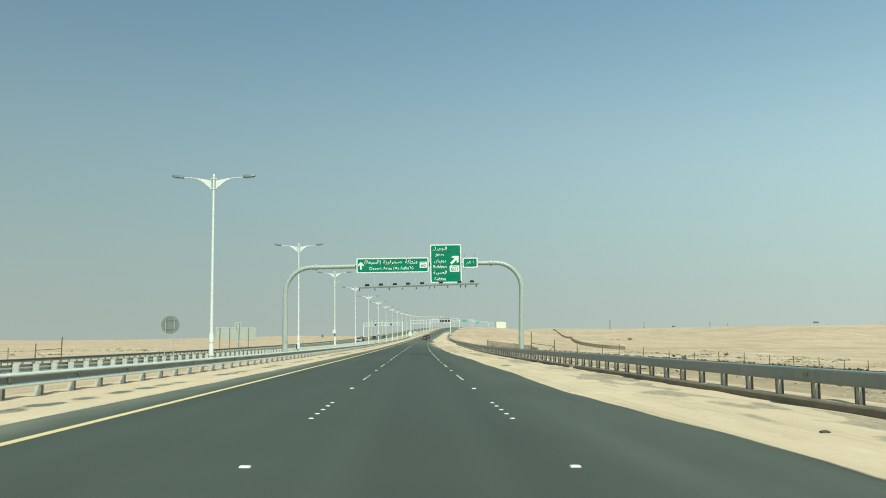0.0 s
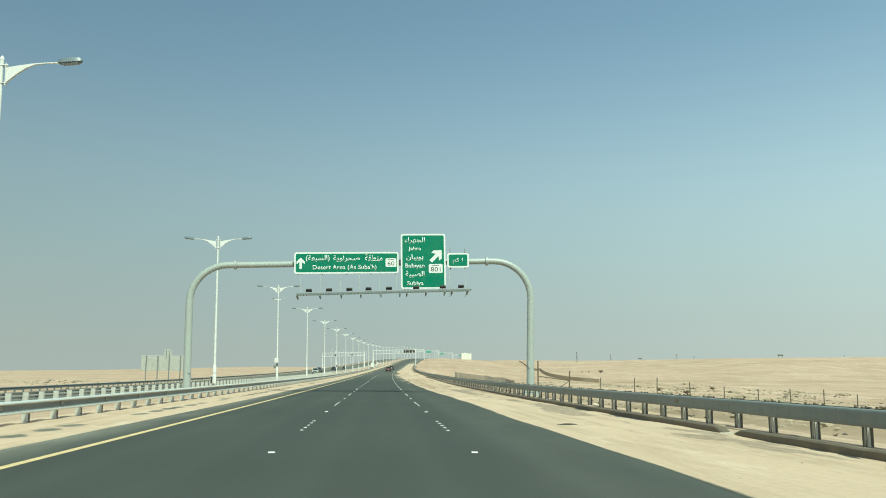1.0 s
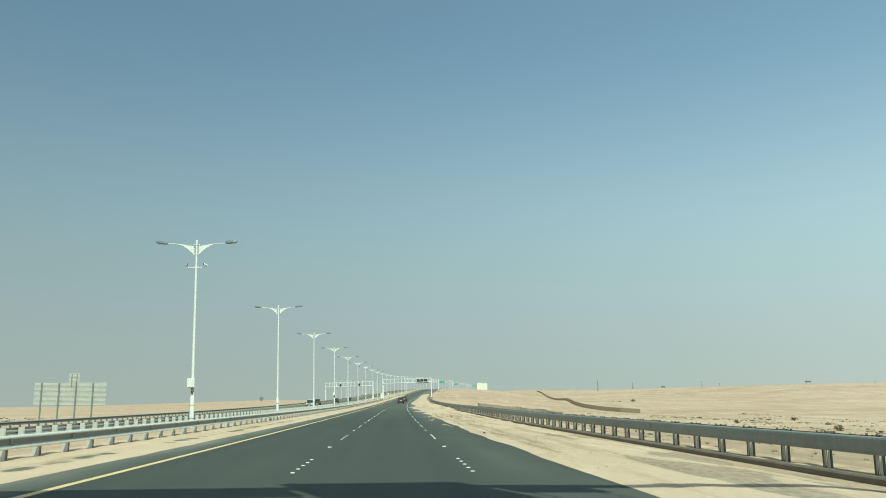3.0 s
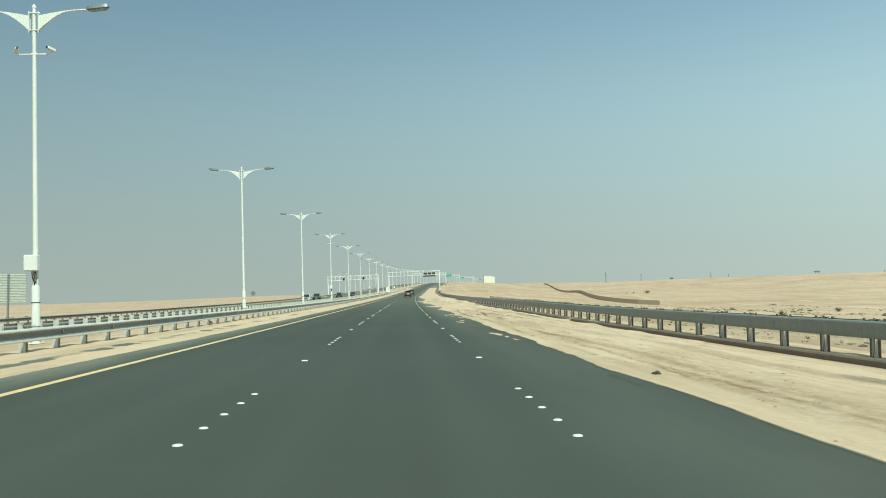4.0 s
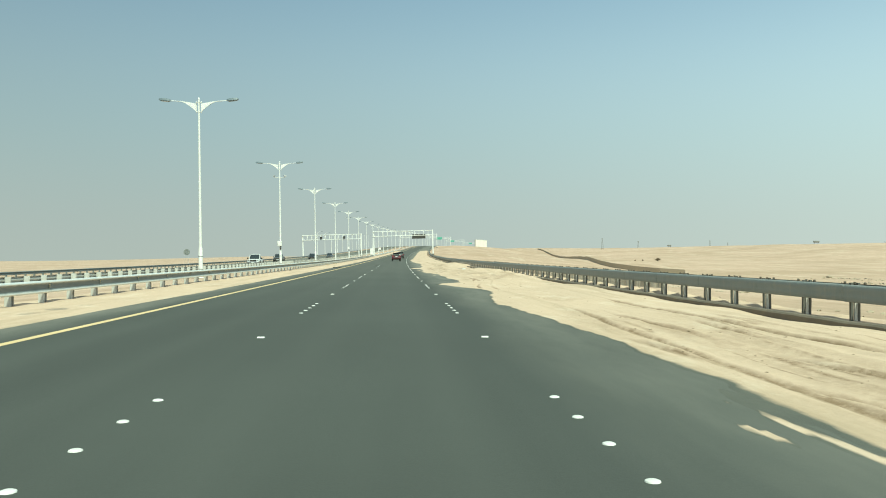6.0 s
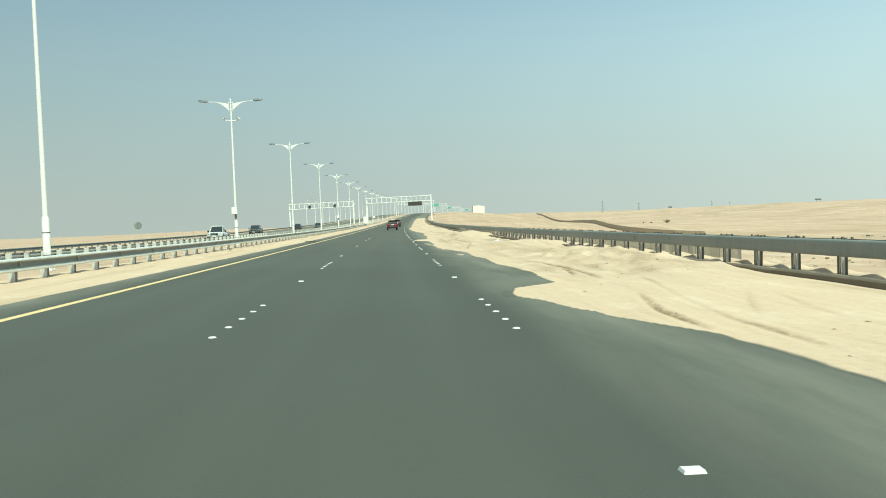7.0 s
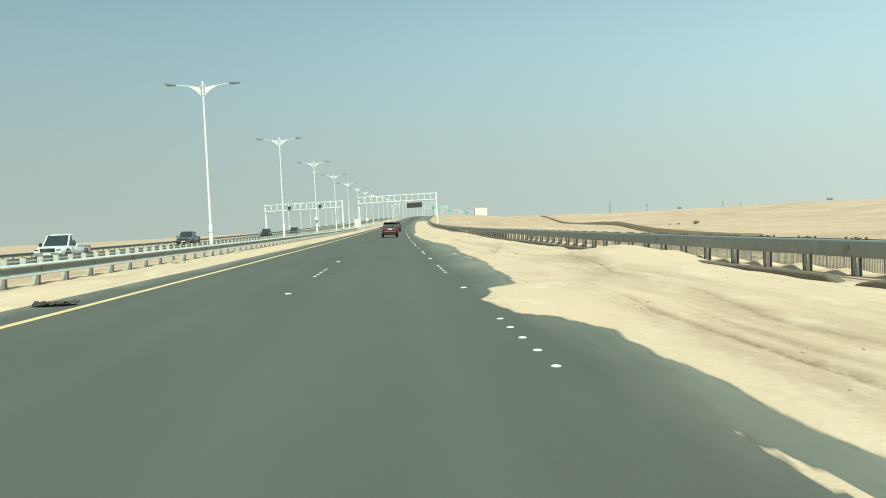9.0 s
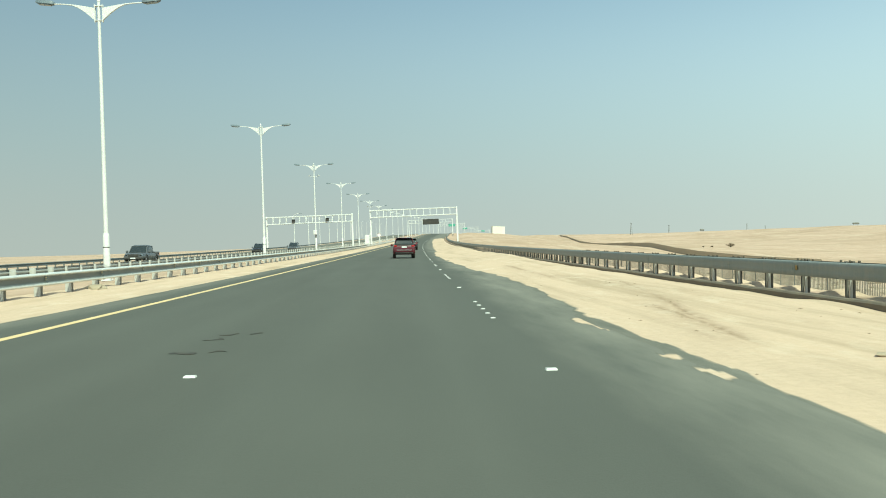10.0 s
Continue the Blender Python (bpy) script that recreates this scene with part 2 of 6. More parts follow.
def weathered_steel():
    """Dull sheet steel, shade painted into its base, with run-down dust streaks and darker scoured patches."""
    k = Mat("shaded_weathered_sheet", rough=0.55, metal=0.2)
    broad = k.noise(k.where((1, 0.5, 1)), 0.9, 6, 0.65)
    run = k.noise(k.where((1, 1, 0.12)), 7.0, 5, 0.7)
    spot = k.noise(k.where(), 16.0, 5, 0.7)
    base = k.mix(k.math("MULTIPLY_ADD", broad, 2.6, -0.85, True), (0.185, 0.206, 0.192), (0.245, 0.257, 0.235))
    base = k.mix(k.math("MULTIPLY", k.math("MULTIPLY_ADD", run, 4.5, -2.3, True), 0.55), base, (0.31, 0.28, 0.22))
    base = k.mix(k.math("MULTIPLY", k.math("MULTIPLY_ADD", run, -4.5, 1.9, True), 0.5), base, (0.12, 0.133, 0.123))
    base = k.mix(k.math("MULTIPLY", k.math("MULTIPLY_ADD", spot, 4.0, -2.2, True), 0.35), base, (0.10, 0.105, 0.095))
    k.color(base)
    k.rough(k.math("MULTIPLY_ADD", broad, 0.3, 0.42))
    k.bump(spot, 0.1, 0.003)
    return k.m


MAT_SHADED_WEATHERED = weathered_steel()
MAT_CONCRETE = painted("concrete", (0.125, 0.105, 0.078), 0.9, 0.45, (0.28, 0.22, 0.14), scale=2.0)
# sign green paled to put distance haze into the far boards
MAT_HAZED_GREEN = painted("haze_paled_green_sheeting", (0.10, 0.33, 0.25), 0.5, 0.15)
MAT_GREEN = painted("green_sign_sheeting", (0.0, 0.148, 0.078), 0.35, 0.06)
MAT_SIGNWHITE = painted("white_sign_sheeting", (0.656, 0.672, 0.656), 0.4, 0.05)
MAT_YELLOW = painted("yellow_road_paint", (0.68, 0.51, 0.265), 0.7, 0.35, (0.246, 0.197, 0.0984), scale=2.5)
MAT_MARK = painted("white_road_paint", (0.656, 0.656, 0.623), 0.6, 0.25, scale=6)
MAT_BLACK = painted("black_plastic", (0.0148, 0.0156, 0.0164), 0.5, 0.2)
MAT_RUST = painted("weathered_dark_steel", (0.082, 0.0697, 0.0533), 0.8, 0.4)
MAT_BACKPANEL = painted("sign_back_sheet", (0.42, 0.425, 0.395), 0.55, 0.25)
MAT_CREAM = painted("cream_plaster", (0.66, 0.64, 0.57), 0.85, 0.15, scale=0.2)
MAT_RUBBER = painted("rubber", (0.0164, 0.0164, 0.0164), 0.8, 0.3)
MAT_RED = painted("red_car_paint", (0.068, 0.006, 0.012), 0.22, 0.06)
MAT_CARWHITE = painted("white_car_paint", (0.59, 0.599, 0.582), 0.25, 0.1)
MAT_CARGREY = painted("grey_car_paint", (0.082, 0.0902, 0.0984), 0.25, 0.15)
MAT_CARBLACK = painted("black_car_paint", (0.0164, 0.018, 0.0221), 0.2, 0.1)
MAT_CHROME = painted("chrome", (0.574, 0.574, 0.574), 0.15, 0.05, metal=1.0)
MAT_LAMPGLASS = painted("lamp_lens", (0.20, 0.25, 0.29), 0.12, 0.02)
MAT_TAILLIGHT = painted("red_tail_light", (0.344, 0.0082, 0.00984), 0.15, 0.0)
MAT_SCREED = painted("dark_display", (0.0246, 0.0246, 0.023), 0.5, 0.15)
MAT_FENCE = painted("brown_mesh_fence", (0.39, 0.325, 0.235), 0.9, 0.3)
# grey lightened to put distance haze into the far masts and tanks
MAT_MASTGREY = painted("haze_lightened_steel", (0.16, 0.16, 0.15), 0.8, 0.3)
MAT_SHRUB = painted("dry_shrub", (0.17, 0.135, 0.08), 0.9, 0.3)
MAT_STONE = painted("pale_stone", (0.344, 0.287, 0.205), 0.9, 0.4, scale=4)
MAT_SKID = painted("tyre_rubber_mark", (0.028, 0.029, 0.026), 0.9, 0.3, scale=9)
MAT_CLOTH = painted("black_sheet", (0.032, 0.03, 0.025), 0.75, 0.35)


def worn_beam():
    """Weathered sheet steel with light painted along its rolled edges and shade on its web."""
    k = Mat("lit_edge_steel_beam", rough=0.45, metal=0.3)
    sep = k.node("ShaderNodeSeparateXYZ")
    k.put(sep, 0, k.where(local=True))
    mottle = k.noise(k.where(), 5.0, 6, 0.7)
    off = k.math("ADD", k.math("ABSOLUTE", sep.outputs["Z"]), k.math("MULTIPLY_ADD", mottle, 0.05, -0.025))
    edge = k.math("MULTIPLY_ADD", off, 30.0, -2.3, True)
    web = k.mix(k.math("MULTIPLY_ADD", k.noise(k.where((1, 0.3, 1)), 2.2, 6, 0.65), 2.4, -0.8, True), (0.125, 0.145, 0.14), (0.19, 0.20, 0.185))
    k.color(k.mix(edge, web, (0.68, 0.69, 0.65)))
    k.bump(mottle, 0.08, 0.003)
    return k.m


MAT_BEAM = worn_beam()
k = Mat("car_glass", rough=0.05, spec=0.7)
MAT_GLASS = k.color((0.026, 0.032, 0.032)).m


# ---- building helpers ----
class Mesh:
    """Collects vertices and faces of one part."""

    def __init__(self):
        self.v, self.f = [], []

    def add(self, verts, faces):
        n = len(self.v)
        self.v += [tuple(p) for p in verts]
        self.f += [tuple(i + n for i in f) for f in faces]
        return self

    def box(self, c, s, m=None, bevel=0.0):
        """A box about c of size s; bevel chamfers its upright and long edges."""
        hx, hy, hz = (0.5 * q for q in s)
        if bevel <= 0:
            vs = [Vector((x, y, z)) for x in (-hx, hx) for y in (-hy, hy) for z in (-hz, hz)]
            fs = [(0, 1, 3, 2), (4, 6, 7, 5), (0, 4, 5, 1), (2, 3, 7, 6), (0, 2, 6, 4), (1, 5, 7, 3)]
        else:
            b = min(bevel, 0.45 * min(s))
            vs = []
            for z, q in ((-hz, b), (-hz + b, 0), (hz - b, 0), (hz, b)):
                x, y = hx - q, hy - q
                vs += [Vector(p) for p in ((-x + b, -y, z), (x - b, -y, z), (x, -y + b, z), (x, y - b, z), (x - b, y, z), (-x + b, y, z), (-x, y - b, z), (-x, -y + b, z))]
            fs = [tuple(range(7, -1, -1)), tuple(range(24, 32))]
            fs += [(8 * r + i, 8 * r + (i + 1) % 8, 8 * r + 8 + (i + 1) % 8, 8 * r + 8 + i) for r in range(3) for i in range(8)]
        vs = [(m @ q if m else q) + Vector(c) for q in vs]
        return self.add(vs, fs)

    def tube(self, pts, radii, n=10, caps=True):
        """A round bar through the points."""
        pts = [Vector(p) for p in pts]
        radii = [radii] * len(pts) if not isinstance(radii, (list, tuple)) else radii
        base = len(self.v)
        ref = Vector((0, 1, 0)) if abs((pts[-1] - pts[0]).normalized().y) < 0.9 else Vector((1, 0, 0))
        for i, (p, r) in enumerate(zip(pts, radii)):
            d = (pts[min(i + 1, len(pts) - 1)] - pts[max(i - 1, 0)]).normalized()
            a = d.cross(ref).normalized()
            b = d.cross(a)
            self.v += [tuple(p + r * (math.cos(q) * a + math.sin(q) * b)) for q in (2 * math.pi * j / n for j in range(n))]
        for i in range(len(pts) - 1):
            for j in range(n):
                k0, k1 = base + i * n + j, base + i * n + (j + 1) % n
                self.f.append((k0, k0 + n, k1 + n, k1))
        if caps:
            self.f.append(tuple(base + j for j in range(n)))
            self.f.append(tuple(base + (len(pts) - 1) * n + j for j in range(n - 1, -1, -1)))
        return self

    def sweep(self, rings, closed=True, caps=True):
        """Joins rings of equally many points into a skin."""
        base, n = len(self.v), len(rings[0])
        for r in rings:
            self.v += [tuple(p) for p in r]
        for i in range(len(rings) - 1):
            for j in range(n if closed else n - 1):
                a, b = base + i * n + j, base + i * n + (j + 1) % n
                self.f.append((a, b, b + n, a + n))
        if caps and closed:
            self.f.append(tuple(base + j for j in range(n - 1, -1, -1)))
            self.f.append(tuple(base + (len(rings) - 1) * n + j for j in range(n)))
        return self

    def data(self, name, mat, smooth=False):
        me = bpy.data.meshes.new(name)
        me.from_pydata(self.v, [], self.f)
        bm = bmesh.new()
        bm.from_mesh(me)
        bmesh.ops.recalc_face_normals(bm, faces=bm.faces)
        bm.to_mesh(me)
        bm.free()
        me.materials.append(mat)
        if smooth:
            me.shade_smooth()
            me.set_sharp_from_angle(angle=radians(40))
        return me


def part(name, mesh, mat, parent, label="", smooth=False, at=None):
    ob = new(name, mesh.data(name, mat, smooth) if isinstance(mesh, Mesh) else mesh)
    ob.parent = parent
    if at is not None:
        ob.matrix_basis = at
    if label:
        tagged(ob, label)
    return ob


def thing(name, at, label, category, group=""):
    ob = new(name)
    ob.empty_display_size = 0.3
    ob.matrix_basis = at
    return tagged(ob, label, category, group)


def structure(name, mesh, mat, label, category="", smooth=False):
    return tagged(new(name, mesh.data(name, mat, smooth)), label, category, kind="structure")


# ---- the line of the road ----
def bend(y):
    """How far the road has swung to the right: one long curve."""
    a = min(y, 900.0)
    b = min(max(0.0, y - 900.0), 200.0)
    return 4.0e-5 * a * a + 1.5e-8 * a ** 3 + 0.108 * b + 1.3e-4 * b * b + 0.16 * max(0.0, min(y, 3200.0) - 1100.0)


def rise(y):
    """How far it has climbed; past a crest it climbs more gently."""
    if y < 800:
        return 2.3e-5 * y * y
    if y < 1000:
        return 14.72 + 0.0368 * (y - 800) - 5.0e-5 * (y - 800) ** 2
    return 20.08 + 0.0168 * (min(y, 2200.0) - 1000)


def opposite(x):
    """Level of the opposite carriageway, which lies lower."""
    return -0.42 - 0.021 * max(0.0, -19.4 - x)


def sag(x, y):
    """How far the right shoulder has sunk below the plane of the lanes."""
    return 0.11 * smooth((y - 30) / 70) * (1 - smooth((y - 135) / 40)) * min(1.0, max(0.0, (x - 2.0) / 7.0))


def on_road(x, y, z=0.0):
    return Vector((x + bend(y), y, rise(y) + z - sag(x, y)))


def road_pose(x, y, z=0.0):
    """The pose of a thing that stands square to the road."""
    turn = math.atan((bend(y + 1) - bend(y - 1)) / 2)
    climb = math.atan((rise(y + 1) - rise(y - 1)) / 2)
    return Matrix.Translation(on_road(x, y, z)) @ pose(0, 0, 0, math.degrees(climb), 0, -math.degrees(turn))


def desert(x, y):
    """The place of a thing that stands x metres to the right of the first stretch's line."""
    return x + 0.8 + 0.0164 * (y - 142.5)


def steps(a, b, near, far, turn=450.0):
    out, y = [], a
    while y < b:
        out.append(y)
        y += near if y < turn else far
    return out + [b]


def smooth(v):
    v = min(1.0, max(0.0, v))
    return v * v * (3 - 2 * v)


def slope(points, v):
    """Straight between (place, value) pairs."""
    if v <= points[0][0]:
        return points[0][1]
    for (a, p), (b, q) in zip(points, points[1:]):
        if v <= b:
            return p + (q - p) * (v - a) / (b - a)
    return points[-1][1]


def curve(points, v):
    """Eased between (place, value) pairs."""
    if v <= points[0][0]:
        return points[0][1]
    for (a, p), (b, q) in zip(points, points[1:]):
        if v <= b:
            return p + (q - p) * smooth((v - a) / (b - a))
    return points[-1][1]


# ---- ground ----
RIGHT = [(8.9, 0.08), (10.6, 0.05), (14, -0.6), (40, -2.0), (100, -5.8), (185, -5.8), (330, -4.5), (1000, -3.0), (4400, 0.0)]
LEFT = [(34.8, -0.83), (40, -1.4), (80, -1.8), (200, -2.4), (900, -3.0)]


def terrain(x, y):
    """Height of the ground at x metres to the right of the road's line."""
    if x > 8.85:
        z = slope(RIGHT, x) - sag(9.0, y) * (1 - smooth((x - 12) / 25))
        # the ground drops away below the embankment
        z -= 2.9 * smooth((y - 215) / 50) * (1 - smooth((y - 430) / 90)) * smooth((x - 13) / 11) * (1 - smooth((x - 45) / 55))
        z -= 1.5 * math.exp(-((x - 112) / 26) ** 2) * smooth((y - 380) / 60) * (1 - smooth((y - 520) / 70))
        z += 1.2 * math.exp(-((x - 96) / 22) ** 2 - ((y - 612) / 60) ** 2)
        # wind-cut hummocks
        z += 0.9 * smooth((x - 36) / 16) * (1 - smooth((x - 130) / 40)) * smooth((y - 40) / 40) * (1 - smooth((y - 300) / 80)) * (max(0.0, noise.noise((x * 0.13, y * 0.085, 4.4))) + 0.35 * noise.noise((x * 0.3, y * 0.25, 5.5)))
        # spoil pushed up in low heaps behind the rail
        z += 0.75 * smooth((x - 14) / 5) * (1 - smooth((x - 34) / 10)) * smooth((y - 38) / 12) * (1 - smooth((y - 120) / 30)) * max(0.0, noise.noise((x * 0.21, y * 0.13, 8.2)) + 0.4 * noise.noise((x * 0.55, y * 0.4, 9.2)))
        bank = smooth((y - 440) / 160) * (1 - smooth((y - 1100) / 300))
        z += bank * (1.6 * smooth((x - 11) / 12) * (1 - smooth((x - 45) / 60)))
        up = 1 - 0.5 * smooth((x - 180) / 220)
        far = math.hypot(x + bend(y), y)
        east = smooth((math.degrees(math.atan2(x + bend(y), max(1.0, y))) - 12) / 15)
        ridge = smooth((far - 780 + 320 * east) / (720 - 180 * east)) ** 1.5 * smooth((x - 25) / 70)
        z += ridge * (27.5 - 5 * east + 0.7 * noise.noise((x * 0.006, y * 0.004, 3.1)) - z - rise(y) * up)
    elif x < -34.8:
        z = slope(LEFT, -x)
        up = 1 - smooth((-x - 37) / 70)
        west = smooth((-math.degrees(math.atan2(x + bend(y), max(1.0, y - 130))) - 7) / 14)
        z += (0.0102 - 0.0076 * west) * max(0.0, math.hypot(x, y) - 500) * smooth((-x - 45) / 130)
    elif x < -10:
        return rise(y) - 0.07 + (opposite(x) if x < -18 else -0.42 * smooth((-10 - x) / 7))
    else:
        return rise(y) - 0.07
    if x > 50 and y > 700:
        # the open desert climbs less than the road
        z -= (rise(y) - 11.27 - 0.008 * (y - 700)) * up * smooth((x - 50) / 60) * (1 - ridge)
    out = smooth((abs(x) - 14) / 20)
    z += out * (0.30 * noise.noise((x * 0.07, y * 0.05, 1.3)) + 0.10 * noise.noise((x * 0.35, y * 0.22, 7.7)))
    z += smooth((abs(x) - 120) / 300) * 0.9 * noise.noise((x * 0.006, y * 0.004, 3.1))
    return rise(y) * up + z


def build_ground():
    xs = [-4400, -3000, -2000, -1400, -1000, -750, -560, -430, -330, -260, -205, -165, -135, -110, -92, -78, -67, -58, -51, -46, -42, -39.5, -37.5, -36.2, -34.7, -30, -22, -16, -12, -8, 0, 5, 8.8, 8.95, 9.6, 10.6]
    x = 11.4
    while x < 46:
        xs.append(x)
        x += 0.9
    while x < 4400:
        xs.append(x)
        x *= 1.06
    xs.append(4400)
    ys = [-900, -500, -250, -140, -80, -50, -35]
    y = -28.0
    while y < 330:
        ys.append(y)
        y += 1.6
    while y < 4500:
        ys.append(y)
        y += max(4.0, 0.035 * (y - 250))
    g = Mesh()
    scrub = []
    for y in ys:
        for x in xs:
            g.v.append((x + bend(y), y, terrain(x, y)))
            # stony, scrubby soil lies between the rail and the open sand
            there = smooth((x - 10.5) / 2) * (1 - smooth((x - 42) / 45)) * smooth((y + 5) / 25) * (1 - smooth((y - 150) / 60))
            scrub.append(there * smooth(0.75 + 1.2 * noise.noise((x * 0.07, y * 0.035, 3.7))))
    n = len(xs)
    g.f = [(j * n + i, j * n + i + 1, (j + 1) * n + i + 1, (j + 1) * n + i) for j in range(len(ys) - 1) for i in range(n - 1)]
    ground = structure("ground", g, MAT_SAND, "pale tan desert sand with scattered stones", "ground", True)
    ground.data.attributes.new("scrub", "FLOAT", "POINT").data.foreach_set("value", scrub)


build_ground()


def strip(x0, x1, y0, y1, z, thick=0.3, near=3.0, far=12.0, level=lambda x: 0.0):
    """A slab that follows the road between x0 and x1."""
    g = Mesh()
    a, b = z + level(x0), z + level(x1)
    g.sweep([[on_road(x0, y, a - thick), on_road(x1, y, b - thick), on_road(x1, y, b), on_road(x0, y, a)] for y in steps(y0, y1, near, far)])
    return g


road = Mesh()
road.sweep([[on_road(-8.3, y, -0.3), on_road(8.64, y, -0.5), on_road(8.64, y), on_road(2.0, y), on_road(-8.3, y)] for y in steps(-60, 1950, 2.0, 2.0)])
structure("road", road, MAT_ASPHALT, "dark grey asphalt carriageway with three lanes", "road")
structure("road_opposite", strip(-34.7, -19.4, -60, 1950, 0.0, level=opposite), MAT_ASPHALT, "dark grey asphalt of the opposite carriageway", "road")
CHUTES = (46.2, 146.2, 246.5)


def kerb(y0, y1):
    """A stretch of worn kerb; its ends taper off where a drain chute cuts it."""
    g = Mesh()
    rings = []
    for y in steps(y0, y1, 0.5, 12.0, 310.0):
        cut = min([1.0] + [smooth((abs(y - c) - 0.28) / 0.5) for c in CHUTES])
        top = 0.05 + 0.12 * cut + 0.014 * noise.noise((y * 0.8, 2.0, 0.0)) + 0.012 * noise.noise((y * 2.7, 5.0, 0.0))
        x = 8.65 + 0.018 * noise.noise((y * 0.5, 7.0, 0.0)) + 0.012 * noise.noise((y * 2.1, 9.0, 0.0))
        rings.append([on_road(x, y, -0.35), on_road(8.87, y, -0.35), on_road(8.87, y, top), on_road(x + 0.05, y, top), on_road(x + 0.012, y, top - 0.035)])
    g.sweep(rings)
    structure("kerb", g, MAT_CONCRETE, "low worn concrete kerb half buried in sand", "kerb", True)


for a, b in zip((-60.0,) + tuple(c + 0.3 for c in CHUTES), tuple(c - 0.3 for c in CHUTES) + (900.0,)):
    kerb(a, b)
structure("edge_line", strip(-5.56, -5.39, -60, 1500, 0.004, 0.003), MAT_YELLOW, "continuous yellow painted edge line", "road marking")
structure("edge_line_opposite", strip(-21.3, -21.14, -60, 1500, 0.004, 0.003, level=opposite), MAT_YELLOW, "yellow painted edge line of the opposite carriageway", "road marking")

# ---- blown sand on both shoulders ----
EDGE = [(-30, 4.8), (0, 4.8), (12, 4.83), (16.5, 4.6), (20, 4.45), (24, 4.3), (30, 4.3), (37, 4.5), (46, 4.5), (54, 4.4), (65, 4.55), (78, 4.45), (90, 4.2), (102, 4.05), (124, 3.95), (140, 3.95), (152, 3.9), (157, 3.87), (160, 3.72), (163, 3.66), (166, 3.8), (168.5, 3.95), (172.5, 3.7), (180, 3.45), (187, 3.85), (190, 3.85), (192.5, 3.3), (194.3, 2.75), (196, 2.5), (197.5, 2.7), (199, 3.8), (202.5, 3.92), (206, 3.88), (208.5, 3.65), (213, 3.75), (217.5, 3.62), (220, 3.45), (222, 3.15), (224, 2.9), (226, 2.76), (229, 2.74), (232, 2.82), (235, 2.98), (241.6, 2.95), (243, 2.65), (244.3, 2.1), (246, 1.9), (248.6, 2.3), (250.5, 3.15), (256, 3.35), (263, 3.45), (266, 3.6), (270, 3.72), (273, 3.55), (276, 3.65), (280, 3.92), (289, 3.92), (294, 3.5), (301, 3.2), (310, 3.05), (340, 2.7), (380, 3.6), (480, 4.2), (700, 4.0)]
HEAP = [(-30, 0.02), (40, 0.015), (95, 0.03), (125, 0.10), (160, 0.14), (178, 0.18), (186, 0.24), (192, 0.18), (196, 0.24), (200, 0.30), (206, 0.42), (210, 0.22), (214, 0.20), (217, 0.22), (221, 0.29), (226, 0.24), (231, 0.20), (238, 0.14), (247, 0.22), (250, 0.28), (256, 0.44), (262, 0.24), (268, 0.12), (284, 0.12), (300, 0.26), (320, 0.4), (345, 0.28), (380, 0.4), (420, 0.3), (700, 0.2)]
# wheel tracks: from, to, then (y, x) along each
TRACKS = [
    [(96, 4.7), (111, 4.76), (114.7, 4.67), (124, 5.0), (130, 5.0), (139, 5.24), (152, 5.4), (158, 5.0), (164, 4.36), (170, 4.0)],
    [(98, 6.3), (112, 6.4), (132, 6.72), (136, 6.94), (153, 6.24), (155, 6.0), (166, 5.3), (176, 5.2)],
    [(118, 5.9), (130, 5.7), (142, 5.95), (151, 5.41), (153, 5.22), (160, 5.5), (172, 6.2)],
    [(120, 4.4), (134, 4.45), (146, 4.6), (160, 4.2), (171, 4.5), (178, 4.9)],
    [(126, 7.6), (140, 7.2), (152, 7.5), (164, 6.6), (180, 6.4)],
    [(186, 4.1), (190.5, 4.0), (192.5, 4.02), (195, 4.39), (197.5, 4.65), (201, 4.92), (205.7, 4.79), (211, 3.98)],
    [(187, 5.55), (190.5, 5.63), (191.7, 5.76), (193.2, 6.03), (194, 6.05)],
    [(187, 5.3), (190, 4.82), (191.2, 4.85), (192.7, 5.38), (194, 5.9)],
    [(188.5, 4.55), (191.1, 4.53), (194, 4.8), (198, 5.3)],
    [(210.5, 4.72), (213.5, 4.6), (214.7, 4.55), (215.7, 4.47), (216.8, 4.39), (219.5, 4.2)],
    [(222, 3.75), (224.6, 3.7), (226.5, 3.62), (228.8, 3.48), (233, 3.4)],
    [(221, 3.9), (225.6, 4.37), (227.3, 4.62), (231, 4.97), (234, 5.03), (239, 5.0)],
    [(223.5, 3.82), (227.5, 4.2), (230, 4.42), (234, 4.4)],
    [(232, 3.95), (237.6, 3.97), (240.3, 3.94), (242.8, 3.92), (244.8, 4.03), (247.2, 4.12), (250, 4.5)],
    [(233, 5.0), (239.2, 4.95), (240.3, 4.85), (241.5, 4.87), (243.7, 5.15), (247.2, 5.5), (249, 5.2), (252, 5.5), (256.8, 5.7), (261, 5.3)],
    [(233, 4.4), (238.2, 4.33), (239.4, 4.28), (241, 4.28), (242.8, 4.42), (245.5, 4.6)],
    [(252, 5.7), (254.4, 5.77), (256, 5.65), (260, 6.3)],
    [(266, 4.5), (268.6, 4.8), (271.3, 5.06), (277.5, 5.17), (287, 5.38), (300, 5.2)],
    [(268.5, 4.9), (271, 5.2), (275.5, 5.9), (281.8, 6.73), (286, 7.0)],
]
